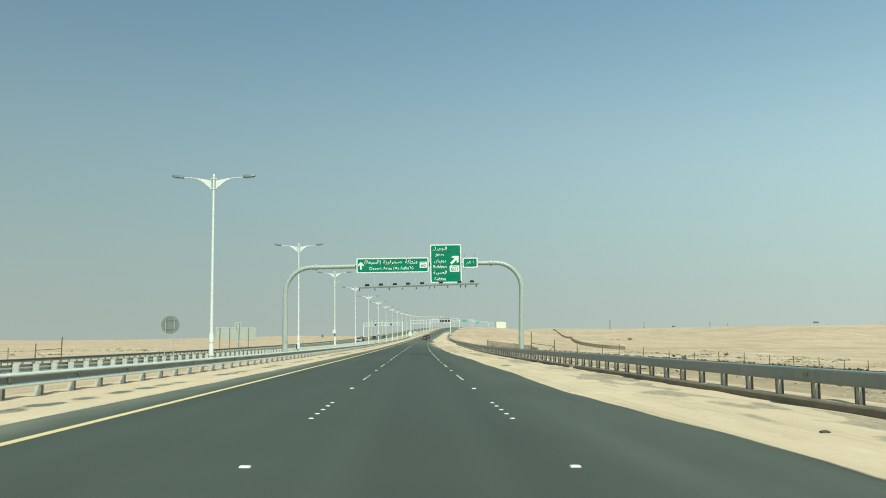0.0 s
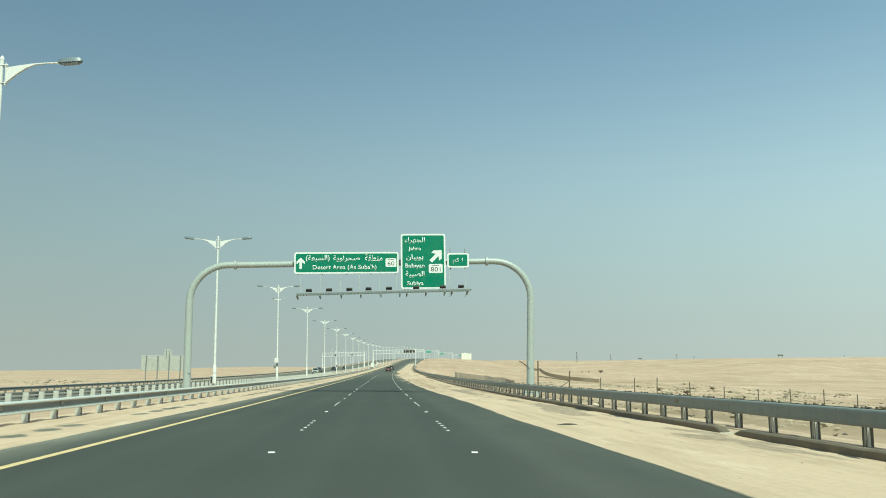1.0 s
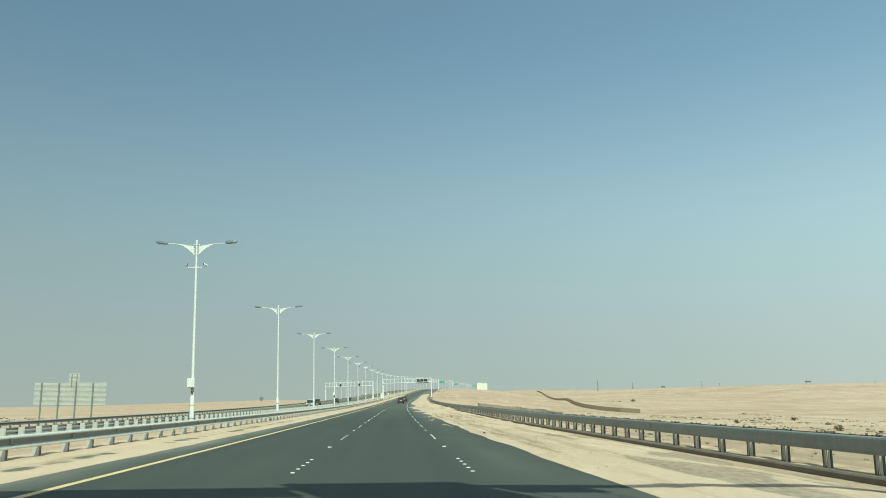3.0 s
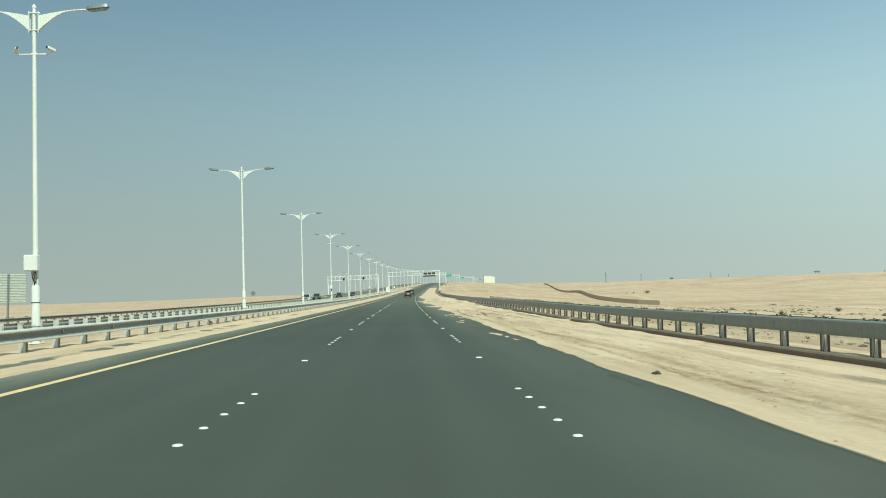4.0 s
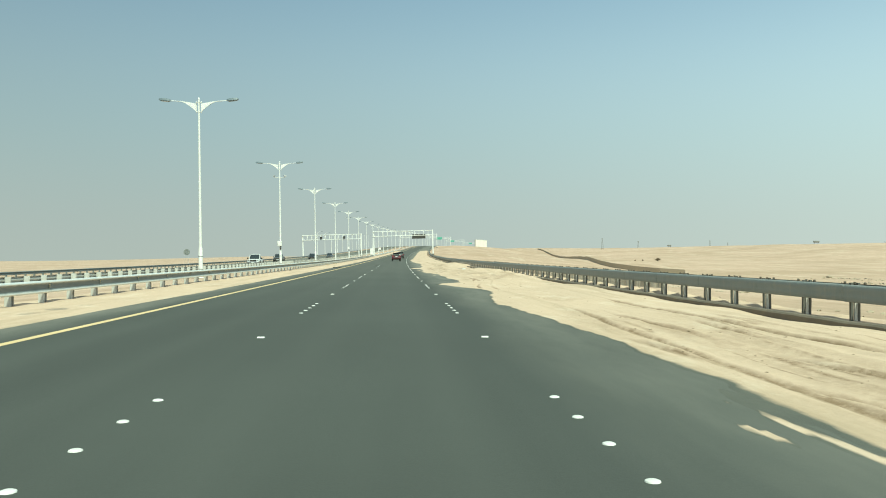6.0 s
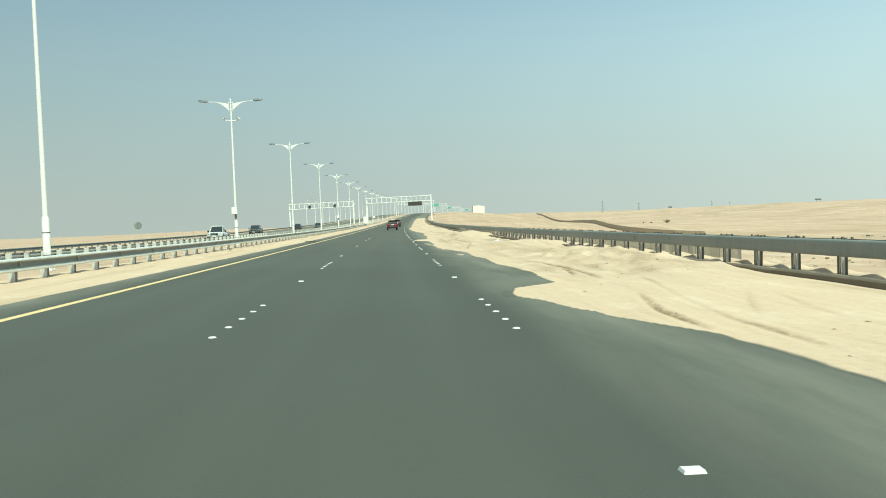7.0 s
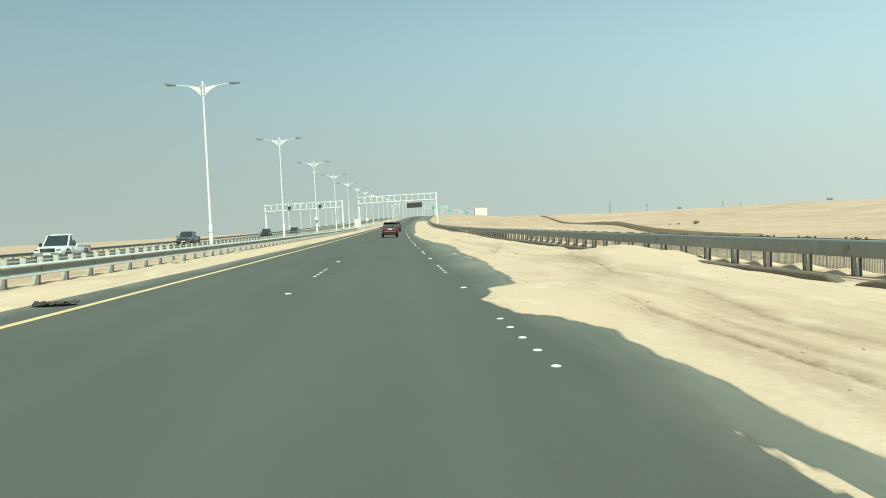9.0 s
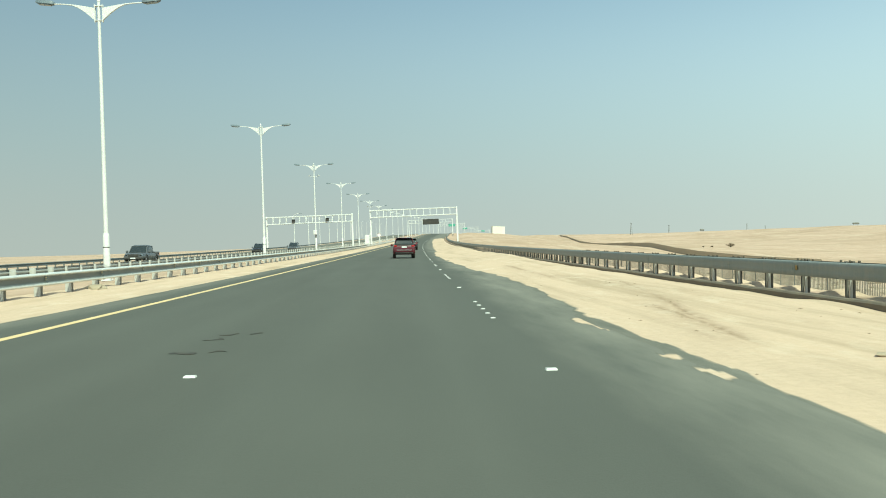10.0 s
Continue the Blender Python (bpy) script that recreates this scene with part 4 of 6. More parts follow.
# ---- street lamps ----
def lamp_parts(lamp, cameras, box_z, box=(0.50, 0.60), box_x=-0.06, stout=1.0):
    g = Mesh()
    g.tube([(0, 0, -0.3), (0, 0, 0.0)], 0.2, 12)
    g.box((0, 0, 0.03), (0.46, 0.46, 0.04), bevel=0.01)
    for a in (-0.17, 0.17):
        for b in (-0.17, 0.17):
            g.tube([(a, b, 0.04), (a, b, 0.12)], 0.018, 6)
    part("base_plate", g, MAT_WHITE, lamp)
    g = Mesh()
    g.tube([(0, 0, 0.04), (0, 0, 2.05), (0, 0, 2.16)], [0.152, 0.145, 0.11], 16)
    base = part("base_section", g, MAT_WHITE, lamp, smooth=True)
    g = Mesh()
    g.box((0.0, -0.145, 0.95), (0.13, 0.03, 0.52), bevel=0.01)
    part("hatch", g, MAT_WHITE, base)
    for z in (0.62, 1.5):
        g = Mesh()
        g.tube([(0, 0, z), (0, 0, z + 0.03)], 0.156, 16)
        part("strap", g, MAT_BLACK, base)
    g = Mesh()
    g.tube([(0, 0, 2.14), (0, 0, 7.0), (0, 0, 12.25), (0, 0, 12.52)], [stout * r for r in (0.105, 0.085, 0.066, 0.066)], 14)
    part("pole", g, MAT_WHITE, lamp, smooth=True)
    g = Mesh()
    g.tube([(0, 0, 12.5), (0, 0, 12.56), (0, 0, 12.60), (0, 0, 12.65)], [0.075, 0.075, 0.06, 0.03], 12)
    part("finial", g, MAT_WHITE, lamp, smooth=True)
    g = Mesh()
    for x in (-0.17, 0.17):
        for yy in (-0.06, 0.06):
            g.tube([(x, yy, 11.56), (x, yy, 12.38)], 0.018, 6)
    for z in (11.65, 12.3):
        g.box((0, 0, z), (0.40, 0.16, 0.035), bevel=0.008)
    part("bracket", g, MAT_WHITE, lamp)
    for s in (-1, 1):
        g = Mesh()
        rings = []
        for u in (0.0, 0.12, 0.25, 0.4, 0.55, 0.7, 0.85, 1.0):
            x = s * (0.17 + 1.78 * u)
            up = 12.22 + 0.23 * math.sin(u * math.pi / 2)
            low = 11.64 + (up - 0.055 - 11.64) * (1 - (1 - min(1, u / 0.62)) ** 2.0)
            w = 0.055 - 0.022 * u
            rings.append([(x, -w, low + 0.01), (x, 0, low), (x, w, low + 0.01), (x, w, up - 0.01), (x, 0, up), (x, -w, up - 0.01)])
        g.sweep(rings)
        part("arm", g, MAT_WHITE, lamp, smooth=True)
        g = Mesh()
        tilt = Matrix.Rotation(-s * radians(6), 3, "Y")
        rings = []
        for u, hw, hh in ((0.0, 0.07, 0.055), (0.08, 0.13, 0.095), (0.25, 0.16, 0.115), (0.6, 0.16, 0.12), (0.9, 0.13, 0.10), (1.0, 0.07, 0.05)):
            c = [(-1, -0.5), (-0.8, -0.75), (0.8, -0.75), (1, -0.5), (0.8, 0.8), (-0.8, 0.8)]
            rings.append([tilt @ Vector((s * u * 0.82, a * hw, b * hh)) + Vector((s * 1.93, 0, 12.45)) for a, b in c])
        g.sweep(rings)
        head = part("luminaire", g, MAT_LUMINAIRE, lamp, smooth=True)
        g = Mesh()
        g.box(tilt @ Vector((s * 0.42, 0, -0.098)) + Vector((s * 1.93, 0, 12.45)), (0.55, 0.24, 0.02), tilt, bevel=0.008)
        part("lens", g, MAT_LAMPGLASS, head)
    if box_z:
        g = Mesh()
        g.box((box_x, -0.2, box_z), (box[0], 0.26, box[1]), bevel=0.03)
        box_part = part("cabinet", g, MAT_WHITE, lamp, "white control cabinet strapped to the pole")
        g = Mesh()
        g.box((box_x, -0.335, box_z), (box[0] - 0.08, 0.012, box[1] - 0.08), bevel=0.004)
        part("cabinet_door", g, MAT_WHITE if cameras else MAT_BLACK, box_part)
        g = Mesh()
        for dx, dz in ((-0.05, 0.35), (0.02, 0.5), (0.09, 0.42)):
            g.tube([(dx, -0.2, box_z - box[1] / 2), (dx + 0.02, -0.22, box_z - box[1] / 2 - dz * 0.6), (dx * 0.5, -0.12, box_z - box[1] / 2 - dz)], 0.02, 6)
        part("cable", g, MAT_BLACK, box_part)
    if cameras:
        g = Mesh()
        g.tube([(-0.58, 0, 10.75), (0.58, 0, 10.75)], 0.032, 8)
        g.tube([(-0.1, 0, 10.75), (0.1, 0, 10.75)], 0.06, 8)
        bar = part("camera_bar", g, MAT_WHITE, lamp)
        for s in (-1, 1):
            g = Mesh()
            turn = Matrix.Rotation(radians(-35 * s), 3, "Z") @ Matrix.Rotation(radians(-12), 3, "X")
            g.box(Vector((s * 0.64, -0.05, 10.92)), (0.13, 0.36, 0.13), turn, bevel=0.03)
            g.tube([(s * 0.57, 0, 10.75), (s * 0.62, 0, 10.86)], 0.025, 6)
            cm = part("camera", g, MAT_WHITE, bar, "white surveillance camera")
            g = Mesh()
            g.tube([turn @ Vector((0, -0.175, 0)) + Vector((s * 0.64, -0.05, 10.92)), turn @ Vector((0, -0.2, 0)) + Vector((s * 0.64, -0.05, 10.92))], 0.05, 10)
            part("camera_lens", g, MAT_BLACK, cm)


LAMP_X = -13.18
# the carriageway is banked: upright things lean a little against it
LEAN = pose(0, 0, 0, 0, -1.0, 0)
plain = thing("street_lamp", road_pose(LAMP_X, 55.2, -0.24) @ LEAN, "tall white twin-arm street lamp standing in the median sand", "street lamp", "lamps along the median")
lamp_parts(plain, False, 0)
boxed = thing("street_lamp", road_pose(LAMP_X, 95.2, -0.24) @ LEAN, "tall white twin-arm street lamp with a cabinet at its foot", "street lamp", "lamps along the median")
lamp_parts(boxed, False, 0.98, (0.24, 0.62), -0.16)
watch = thing("street_lamp", road_pose(LAMP_X, 135.2, -0.24) @ LEAN, "tall white twin-arm street lamp carrying two surveillance cameras", "street lamp", "lamps along the median")
lamp_parts(watch, True, 2.96)
heavy = thing("street_lamp", road_pose(LAMP_X, 695.4, -0.24) @ LEAN, "white twin-arm street lamp on a stouter mast", "street lamp", "lamps along the median")
lamp_parts(heavy, False, 0, stout=1.7)
for n in range(-1, 46):
    if n in (0, 1, 2, 16):
        continue
    y = 55.25 + 40.01 * n
    copy_thing(heavy if n > 16 else watch if n % 3 == 2 else plain, road_pose(LAMP_X, y, -0.24) @ LEAN)


def side_lamp():
    """A slim single-arm lamp beyond the opposite carriageway."""
    lamp = thing("roadside_lamp", road_pose(-38.5, 520, -0.9) @ LEAN, "slim white single-arm lamp beyond the opposite carriageway", "street lamp", "lamps beyond the opposite carriageway")
    g = Mesh()
    g.tube([(0, 0, -0.5), (0, 0, 4.0), (0, 0, 10.0)], [0.14, 0.11, 0.07], 10)
    part("pole", g, MAT_WHITE, lamp, smooth=True)
    g = Mesh()
    g.tube([(0, 0, 9.8), (0.7, 0, 10.25), (1.7, 0, 10.4)], [0.06, 0.05, 0.04], 8)
    part("arm", g, MAT_WHITE, lamp, smooth=True)
    g = Mesh()
    g.box((2.1, 0, 10.42), (0.9, 0.32, 0.14), bevel=0.04)
    part("luminaire", g, MAT_LUMINAIRE, lamp)
    return lamp


first = side_lamp()
for n in range(1, 14):
    y = 520 + 40.0 * n
    copy_thing(first, road_pose(-38.5 - 1.65 * n, y, -0.9) @ LEAN)


# ---- lettering ----
def words(text, height, mat, parent, x, z, y, name="lettering", width=None, bold=0.0, depth=0.004, label=""):
    """Flat letters facing -y with their middle at x, z; height is that of the whole line's ink."""
    c = bpy.data.curves.new(name, "FONT")
    c.body = text
    c.size = 1.0
    c.offset = bold
    c.resolution_u = 3
    tmp = bpy.data.objects.new("tmp", c)
    scene.collection.objects.link(tmp)
    me = bpy.data.meshes.new_from_object(tmp.evaluated_get(bpy.context.evaluated_depsgraph_get()))
    bpy.data.objects.remove(tmp)
    co = np.array([v.co[:] for v in me.vertices])
    lo, hi = co.min(0), co.max(0)
    k = height / (hi[1] - lo[1])
    kx = width / (hi[0] - lo[0]) if width else k
    for v in me.vertices:
        v.co = ((v.co.x - (lo[0] + hi[0]) / 2) * kx, (v.co.y - (lo[1] + hi[1]) / 2) * k, 0)
    bm = bmesh.new()
    bm.from_mesh(me)
    got = bmesh.ops.extrude_face_region(bm, geom=bm.faces[:])
    bmesh.ops.translate(bm, verts=[q for q in got["geom"] if isinstance(q, bmesh.types.BMVert)], vec=(0, 0, depth))
    bmesh.ops.recalc_face_normals(bm, faces=bm.faces)
    bm.to_mesh(me)
    bm.free()
    me.materials.clear()
    me.materials.append(mat)
    ob = new(name, me)
    ob.parent = parent
    ob.matrix_basis = pose(x, y, z, 90, 0, 0)
    if label:
        tagged(ob, label)
    return ob


def rounded(w, h, r, n=5):
    """Outline of a rounded rectangle in x and z."""
    out = []
    for cx, cz, a in ((w / 2 - r, h / 2 - r, 0), (-w / 2 + r, h / 2 - r, 90), (-w / 2 + r, -h / 2 + r, 180), (w / 2 - r, -h / 2 + r, 270)):
        out += [(cx + r * math.cos(radians(a + 90 * i / n)), cz + r * math.sin(radians(a + 90 * i / n))) for i in range(n + 1)]
    return out


def plate(outline, x, z, y0, y1):
    g = Mesh()
    g.sweep([[(x + a, y, z + b) for a, b in outline] for y in (y0, y1)])
    return g


def sign_board(parent, x0, x1, z0, z1, y):
    """A green panel with a white border; y is its face."""
    x, z, w, h = (x0 + x1) / 2, (z0 + z1) / 2, x1 - x0, z1 - z0
    board = part("sign_panel", plate(rounded(w, h, 0.16), x, z, y, y + 0.05), MAT_SIGNWHITE, parent, "green direction sign with a white border")
    part("sign_face", plate(rounded(w - 0.22, h - 0.22, 0.10), x, z, y - 0.006, y), MAT_GREEN, board)
    g = Mesh()
    for k in range(max(2, round(w / 1.5))):
        px = x0 + 0.25 + (w - 0.5) * k / max(1, round(w / 1.5) - 1)
        g.box((px, y + 0.10, z), (0.06, 0.09, h + 0.12))
    part("stiffener", g, MAT_GALV_DARK, board)
    return board


def arrow(parent, x, z, y, size, turn):
    pts = [(-0.11, -0.5), (0.11, -0.5), (0.11, 0.08), (0.36, 0.08 - 0.17), (0.36, 0.13), (0.0, 0.5), (-0.36, 0.13), (-0.36, -0.09), (-0.11, 0.08)]
    c, s = math.cos(radians(turn)), math.sin(radians(turn))
    pts = [(size * (a * c + b * s), size * (b * c - a * s)) for a, b in pts]
    g = Mesh()
    n = len(pts)
    vs = [(x + a, y, z + b) for a, b in pts] + [(x + a, y - 0.004, z + b) for a, b in pts]
    fs = []
    for o in (0, n):
        fs += [(o + 0, o + 1, o + 2, o + 8), (o + 2, o + 3, o + 4, o + 5), (o + 8, o + 2, o + 5), (o + 8, o + 5, o + 6, o + 7)]
    fs += [(i, (i + 1) % n, n + (i + 1) % n, n + i) for i in range(n)]
    g.add(vs, fs)
    return part("arrow", g, MAT_SIGNWHITE, parent, "white arrow")


# ---- the arched sign gantry ----
def sign_gantry():
    gy = 85.1
    gan = thing("sign_gantry", pose(bend(gy) + 0.10, gy, 0.02, 0, -1.25, -0.4), "grey tubular arch over the road with three green direction signs", "sign gantry")
    r = 2.6
    ends = []
    # foot, top and beam height of each leg
    for s, foot, x, zb in ((1, -13.20, -13.17, 9.18), (-1, 10.56, 10.80, 9.36)):
        g = Mesh()
        pts = [(foot, 0, -0.3 if foot < 0 else -0.5), (foot + (x - foot) * 0.45, 0, 3.0), (x, 0, zb - r)]
        rad = [0.275, 0.262, 0.245]
        for a in range(10, 91, 10):
            pts.append((x + s * r * (1 - math.cos(radians(a))), 0, zb - r + r * math.sin(radians(a))))
            rad.append(0.245 - 0.02 * a / 90)
        pts.append((x + s * (r + 0.5), 0, zb))
        rad.append(0.225)
        g.tube(pts, rad, 20)
        leg = part("leg", g, MAT_MAST, gan, "bent tubular leg", True)
        g = Mesh()
        g.tube([(x + s * (r + 0.42), 0, zb), (x + s * (r + 0.60), 0, zb)], 0.31, 20)
        part("collar", g, MAT_MAST, leg, smooth=True)
        ends.append((x + s * (r + 0.5), 0, zb))
        x = foot
        g = Mesh()
        g.box((x, 0, 0.06), (0.95, 0.95, 0.05), bevel=0.01)
        g.box((x, 0, -0.24), (1.2, 1.2, 0.5), bevel=0.04)
        for a in range(8):
            c, q = math.cos(radians(45 * a)), math.sin(radians(45 * a))
            g.tube([(x + 0.39 * c, 0.39 * q, 0.05), (x + 0.39 * c, 0.39 * q, 0.20)], 0.025, 6)
            g.box((x + 0.32 * c, 0.32 * q, 0.18), (0.14, 0.02, 0.22), Matrix.Rotation(radians(45 * a), 3, "Z"))
        part("base_plate", g, MAT_MAST, leg)
        g = Mesh()
        g.box((x + (0.2 if x < 0 else -0.05), -0.27, 1.95), (0.14, 0.03, 0.45), bevel=0.01)
        part("hatch", g, MAT_MAST, leg)
    g = Mesh()
    g.tube(ends, 0.215, 20)
    part("beam", g, MAT_MAST, gan, smooth=True)

    f = -0.62    # face of the boards
    a = sign_board(gan, -5.93, 1.36, 8.46, 9.98, f)
    ft = f - 0.007
    arrow(a, -5.48, 9.21, ft, 0.80, 0)
    words("(\ufe94\ufecc\ufe92\ufeb4\ufedf\ufe8d)", 0.50, MAT_SIGNWHITE, a, -4.30, 9.53, ft, width=1.66, bold=0.012)
    words("\ufe94\ufef3\ufeed\ufe8d\ufeae\ufea4\ufebb", 0.46, MAT_SIGNWHITE, a, -2.30, 9.51, ft, width=1.88, bold=0.012)
    words("\ufe94\ufed8\ufec4\ufee8\ufee3", 0.46, MAT_SIGNWHITE, a, -0.40, 9.57, ft, width=1.24, bold=0.012)
    words("Desert Area (As Suba'h)", 0.42, MAT_SIGNWHITE, a, -2.42, 8.87, ft, width=4.45, bold=0.012)
    sh = part("route_shield", plate(rounded(0.76, 0.62, 0.09), 0.82, 9.22, ft - 0.003, ft + 0.001), MAT_SIGNWHITE, a, "white route shield")
    words("60", 0.30, MAT_BLACK, sh, 0.82, 9.16, ft - 0.004, width=0.47)
    g = Mesh()
    g.box((0.82, ft - 0.005, 9.44), (0.45, 0.004, 0.035))
    part("small_writing", g, MAT_BLACK, sh)

    b = sign_board(gan, 1.52, 4.68, 7.35, 11.26, f - 0.02)
    ft = f - 0.027
    words("\ufe80\ufe8d\ufeae\ufeec\ufea0\ufedf\ufe8d", 0.46, MAT_SIGNWHITE, b, 2.50, 10.78, ft, width=1.45, bold=0.014)
    words("Jahra", 0.33, MAT_SIGNWHITE, b, 2.50, 10.17, ft, width=0.90, bold=0.012)
    words("\ufee5\ufe8e\ufef4\ufe91\ufeee\ufe91", 0.46, MAT_SIGNWHITE, b, 2.50, 9.56, ft, width=1.20, bold=0.014)
    words("Bubiyan", 0.40, MAT_SIGNWHITE, b, 2.50, 8.94, ft, width=1.38, bold=0.012)
    words("\ufe94\ufef4\ufe92\ufebc\ufedf\ufe8d", 0.46, MAT_SIGNWHITE, b, 2.50, 8.37, ft, width=1.35, bold=0.014)
    words("Subiya", 0.40, MAT_SIGNWHITE, b, 2.52, 7.70, ft, width=1.16, bold=0.012)
    arrow(b, 4.02, 9.68, ft, 1.12, 45)
    sh = part("route_shield", plate(rounded(0.98, 0.64, 0.09), 3.97, 8.78, ft - 0.003, ft + 0.001), MAT_SIGNWHITE, b, "white route shield")
    words("801", 0.31, MAT_BLACK, sh, 3.97, 8.72, ft - 0.004, width=0.68)
    g = Mesh()
    g.box((3.97, ft - 0.005, 9.0), (0.5, 0.004, 0.035))
    part("small_writing", g, MAT_BLACK, sh)

    c = sign_board(gan, 4.80, 6.34, 8.84, 9.88, f)
    ft = f - 0.007
    words("\ufee2\ufedb", 0.42, MAT_SIGNWHITE, c, 5.42, 9.32, ft, width=0.46, bold=0.014)
    words("1", 0.28, MAT_SIGNWHITE, c, 5.88, 9.38, ft, bold=0.014)
    g = Mesh()
    for x in (5.02, 6.05):
        g.box((x, f + 0.12, 9.45), (0.05, 0.06, 1.5))
    part("upright", g, MAT_GALV_DARK, c)

    # lighting walkway below the boards, a little higher at its right-hand end
    def deck(x):
        return 6.93 + 0.019 * (x + 5.6)

    g = Mesh()
    for yy in (-1.75, -1.05):
        g.sweep([[(x, yy - 0.025, deck(x) - 0.05), (x, yy + 0.025, deck(x) - 0.05), (x, yy + 0.025, deck(x) + 0.05), (x, yy - 0.025, deck(x) + 0.05)] for x in (-5.66, 6.38)])
    for k in range(62):
        x = -5.6 + 0.194 * k
        g.box((x, -1.4, deck(x)), (0.03, 0.66, 0.03))
    walk_way = part("walkway", g, MAT_GALV_DARK, gan, "narrow steel grating walkway under the signs")
    for x in (-5.62, -4.08, -2.63, -1.28, 0.11, 1.42, 1.90, 3.23, 4.53, 5.03, 6.12):
        g = Mesh()
        g.sweep([[(x + q, -1.9, deck(x) - 0.17), (x + q, -0.75, deck(x) - 0.29), (x + q, -0.75, deck(x) - 0.06), (x + q, -1.9, deck(x) - 0.06)] for q in (-0.035, 0.035)])
        part("bracket", g, MAT_GALV_DARK, walk_way)
    for x, top in ((-5.46, 8.6), (-4.12, 8.6), (-2.71, 8.6), (-1.38, 8.6), (0.02, 8.6), (1.2, 8.6), (4.95, 9.0), (6.05, 9.0), (2.0, 7.5), (4.2, 7.5)):
        g = Mesh()
        g.box((x, -0.55, (top + 6.75) / 2), (0.045, 0.045, top - 6.75), bevel=0.006)
        part("hanger", g, MAT_GALV, gan)
    for x in (-4.80, -3.43, -2.05, -0.74, 0.66, 2.53, 4.38, 5.64):
        tilt = Matrix.Rotation(radians(38), 3, "X")
        z = deck(x)
        g = Mesh()
        g.box((x, -1.72, z + 0.24), (0.40, 0.13, 0.20), tilt, bevel=0.02)
        lamp = part("floodlight", g, MAT_BLACK, gan, "black floodlight aimed up at the signs")
        g = Mesh()
        g.box(Vector((x, -1.72, z + 0.24)) + tilt @ Vector((0, 0.07, 0)), (0.34, 0.012, 0.15), tilt, bevel=0.004)
        part("lamp_glass", g, MAT_LAMPGLASS, lamp)
        g = Mesh()
        g.sweep([[(x + u, -1.70 + q, z + w) for q in (-0.015, 0.015)] + [(x + u * 0.9, -1.70 + q, z + w2) for q in (0.015, -0.015)] for u, w, w2 in ((-0.215, 0.24, 0.22), (-0.215, 0.05, 0.07), (0.215, 0.05, 0.07), (0.215, 0.24, 0.22))])
        g.tube([(x - 0.1, -1.7, z + 0.05), (x, -1.82, z - 0.13), (x + 0.15, -1.7, z)], 0.012, 6)
        part("yoke", g, MAT_GALV_DARK, lamp)
    return gan


sign_gantry()


# ---- truss gantries ----
def truss_gantry(y, x0, x1, label, board=None, height=9.75, signals=()):
    gan = thing("truss_gantry", Matrix.Translation(on_road(0, y)) @ pose(0, 0, 0, 0, -1.8, -math.degrees(math.atan((bend(y + 1) - bend(y - 1)) / 2))), label, "gantry", "white truss gantries")
    zt, zl = height, height - 1.75
    for x in (x0, x1):
        ground = -0.6
        g = Mesh()
        g.box((x, 0, (ground + height + 0.25) / 2), (0.42, 0.5, height + 0.25 - ground), bevel=0.05)
        leg = part("column", g, MAT_WHITE, gan)
        g = Mesh()
        g.box((x, 0, 0.1), (0.95, 1.0, 0.5), bevel=0.05)
        part("footing", g, MAT_CONCRETE, leg)
    for yy in (-0.55, 0.55):
        for z in (zl, zt):
            g = Mesh()
            g.box(((x0 + x1) / 2, yy, z), (x1 - x0, 0.20, 0.22), bevel=0.03)
            part("chord", g, MAT_WHITE, gan)
    n = 13
    for i in range(1, n):
        x = x0 + (x1 - x0) * i / n
        for yy in (-0.55, 0.55):
            g = Mesh()
            g.box((x, yy, (zl + zt) / 2), (0.16, 0.12, zt - zl), bevel=0.02)
            part("upright", g, MAT_WHITE, gan)
        g = Mesh()
        g.box((x, 0, zl), (0.1, 1.1, 0.1))
        g.box((x, 0, zt), (0.1, 1.1, 0.1))
        part("tie", g, MAT_WHITE, gan)
    for x in signals:
        g = Mesh()
        g.box((x, -0.85, height - 1.15), (0.85, 0.30, 0.85), bevel=0.08)
        sig = part("lane_signal", g, MAT_BLACK, gan, "dark square lane signal")
        g = Mesh()
        g.box((x, -1.03, height - 0.72), (0.9, 0.25, 0.05), bevel=0.01)
        part("hood", g, MAT_BLACK, sig)
    if board:
        bx, bw, bh, mat, text = board
        g = Mesh()
        g.box((bx, -1.0, height - 1.2), (bw, 0.4, bh), bevel=0.05)
        b = part("display_board", g, mat, gan, text)
        g = Mesh()
        g.box((bx, -1.21, height - 1.2), (bw - 0.4, 0.02, bh - 0.4), bevel=0.005)
        part("board_face", g, mat, b)
    return gan


truss_gantry(474, -11.55, 10.75, "white steel truss gantry across the road", height=9.2)
truss_gantry(474, -38.3, -16.3, "white steel truss gantry over the opposite carriageway with lane signals", height=8.5, signals=(-31.3, -22.6))
truss_gantry(758, -13.5, 12.5, "white steel truss gantry with a dark message board", board=(-0.3, 9.6, 3.2, MAT_SCREED, "dark unlit message board"))
truss_gantry(1060, -12, 13, "distant white gantry with a wide green sign", board=(1.0, 6.5, 2.6, MAT_HAZED_GREEN, "green direction sign paled for distance haze"))
truss_gantry(1310, -12, 13, "distant white gantry with a green sign", board=(-3.0, 5.5, 2.2, MAT_HAZED_GREEN, "green direction sign paled for distance haze"))
truss_gantry(1690, -12, 13, "pale gantry far along the road with a green sign", board=(2.0, 6.0, 2.4, MAT_HAZED_GREEN, "green direction sign paled for distance haze"))



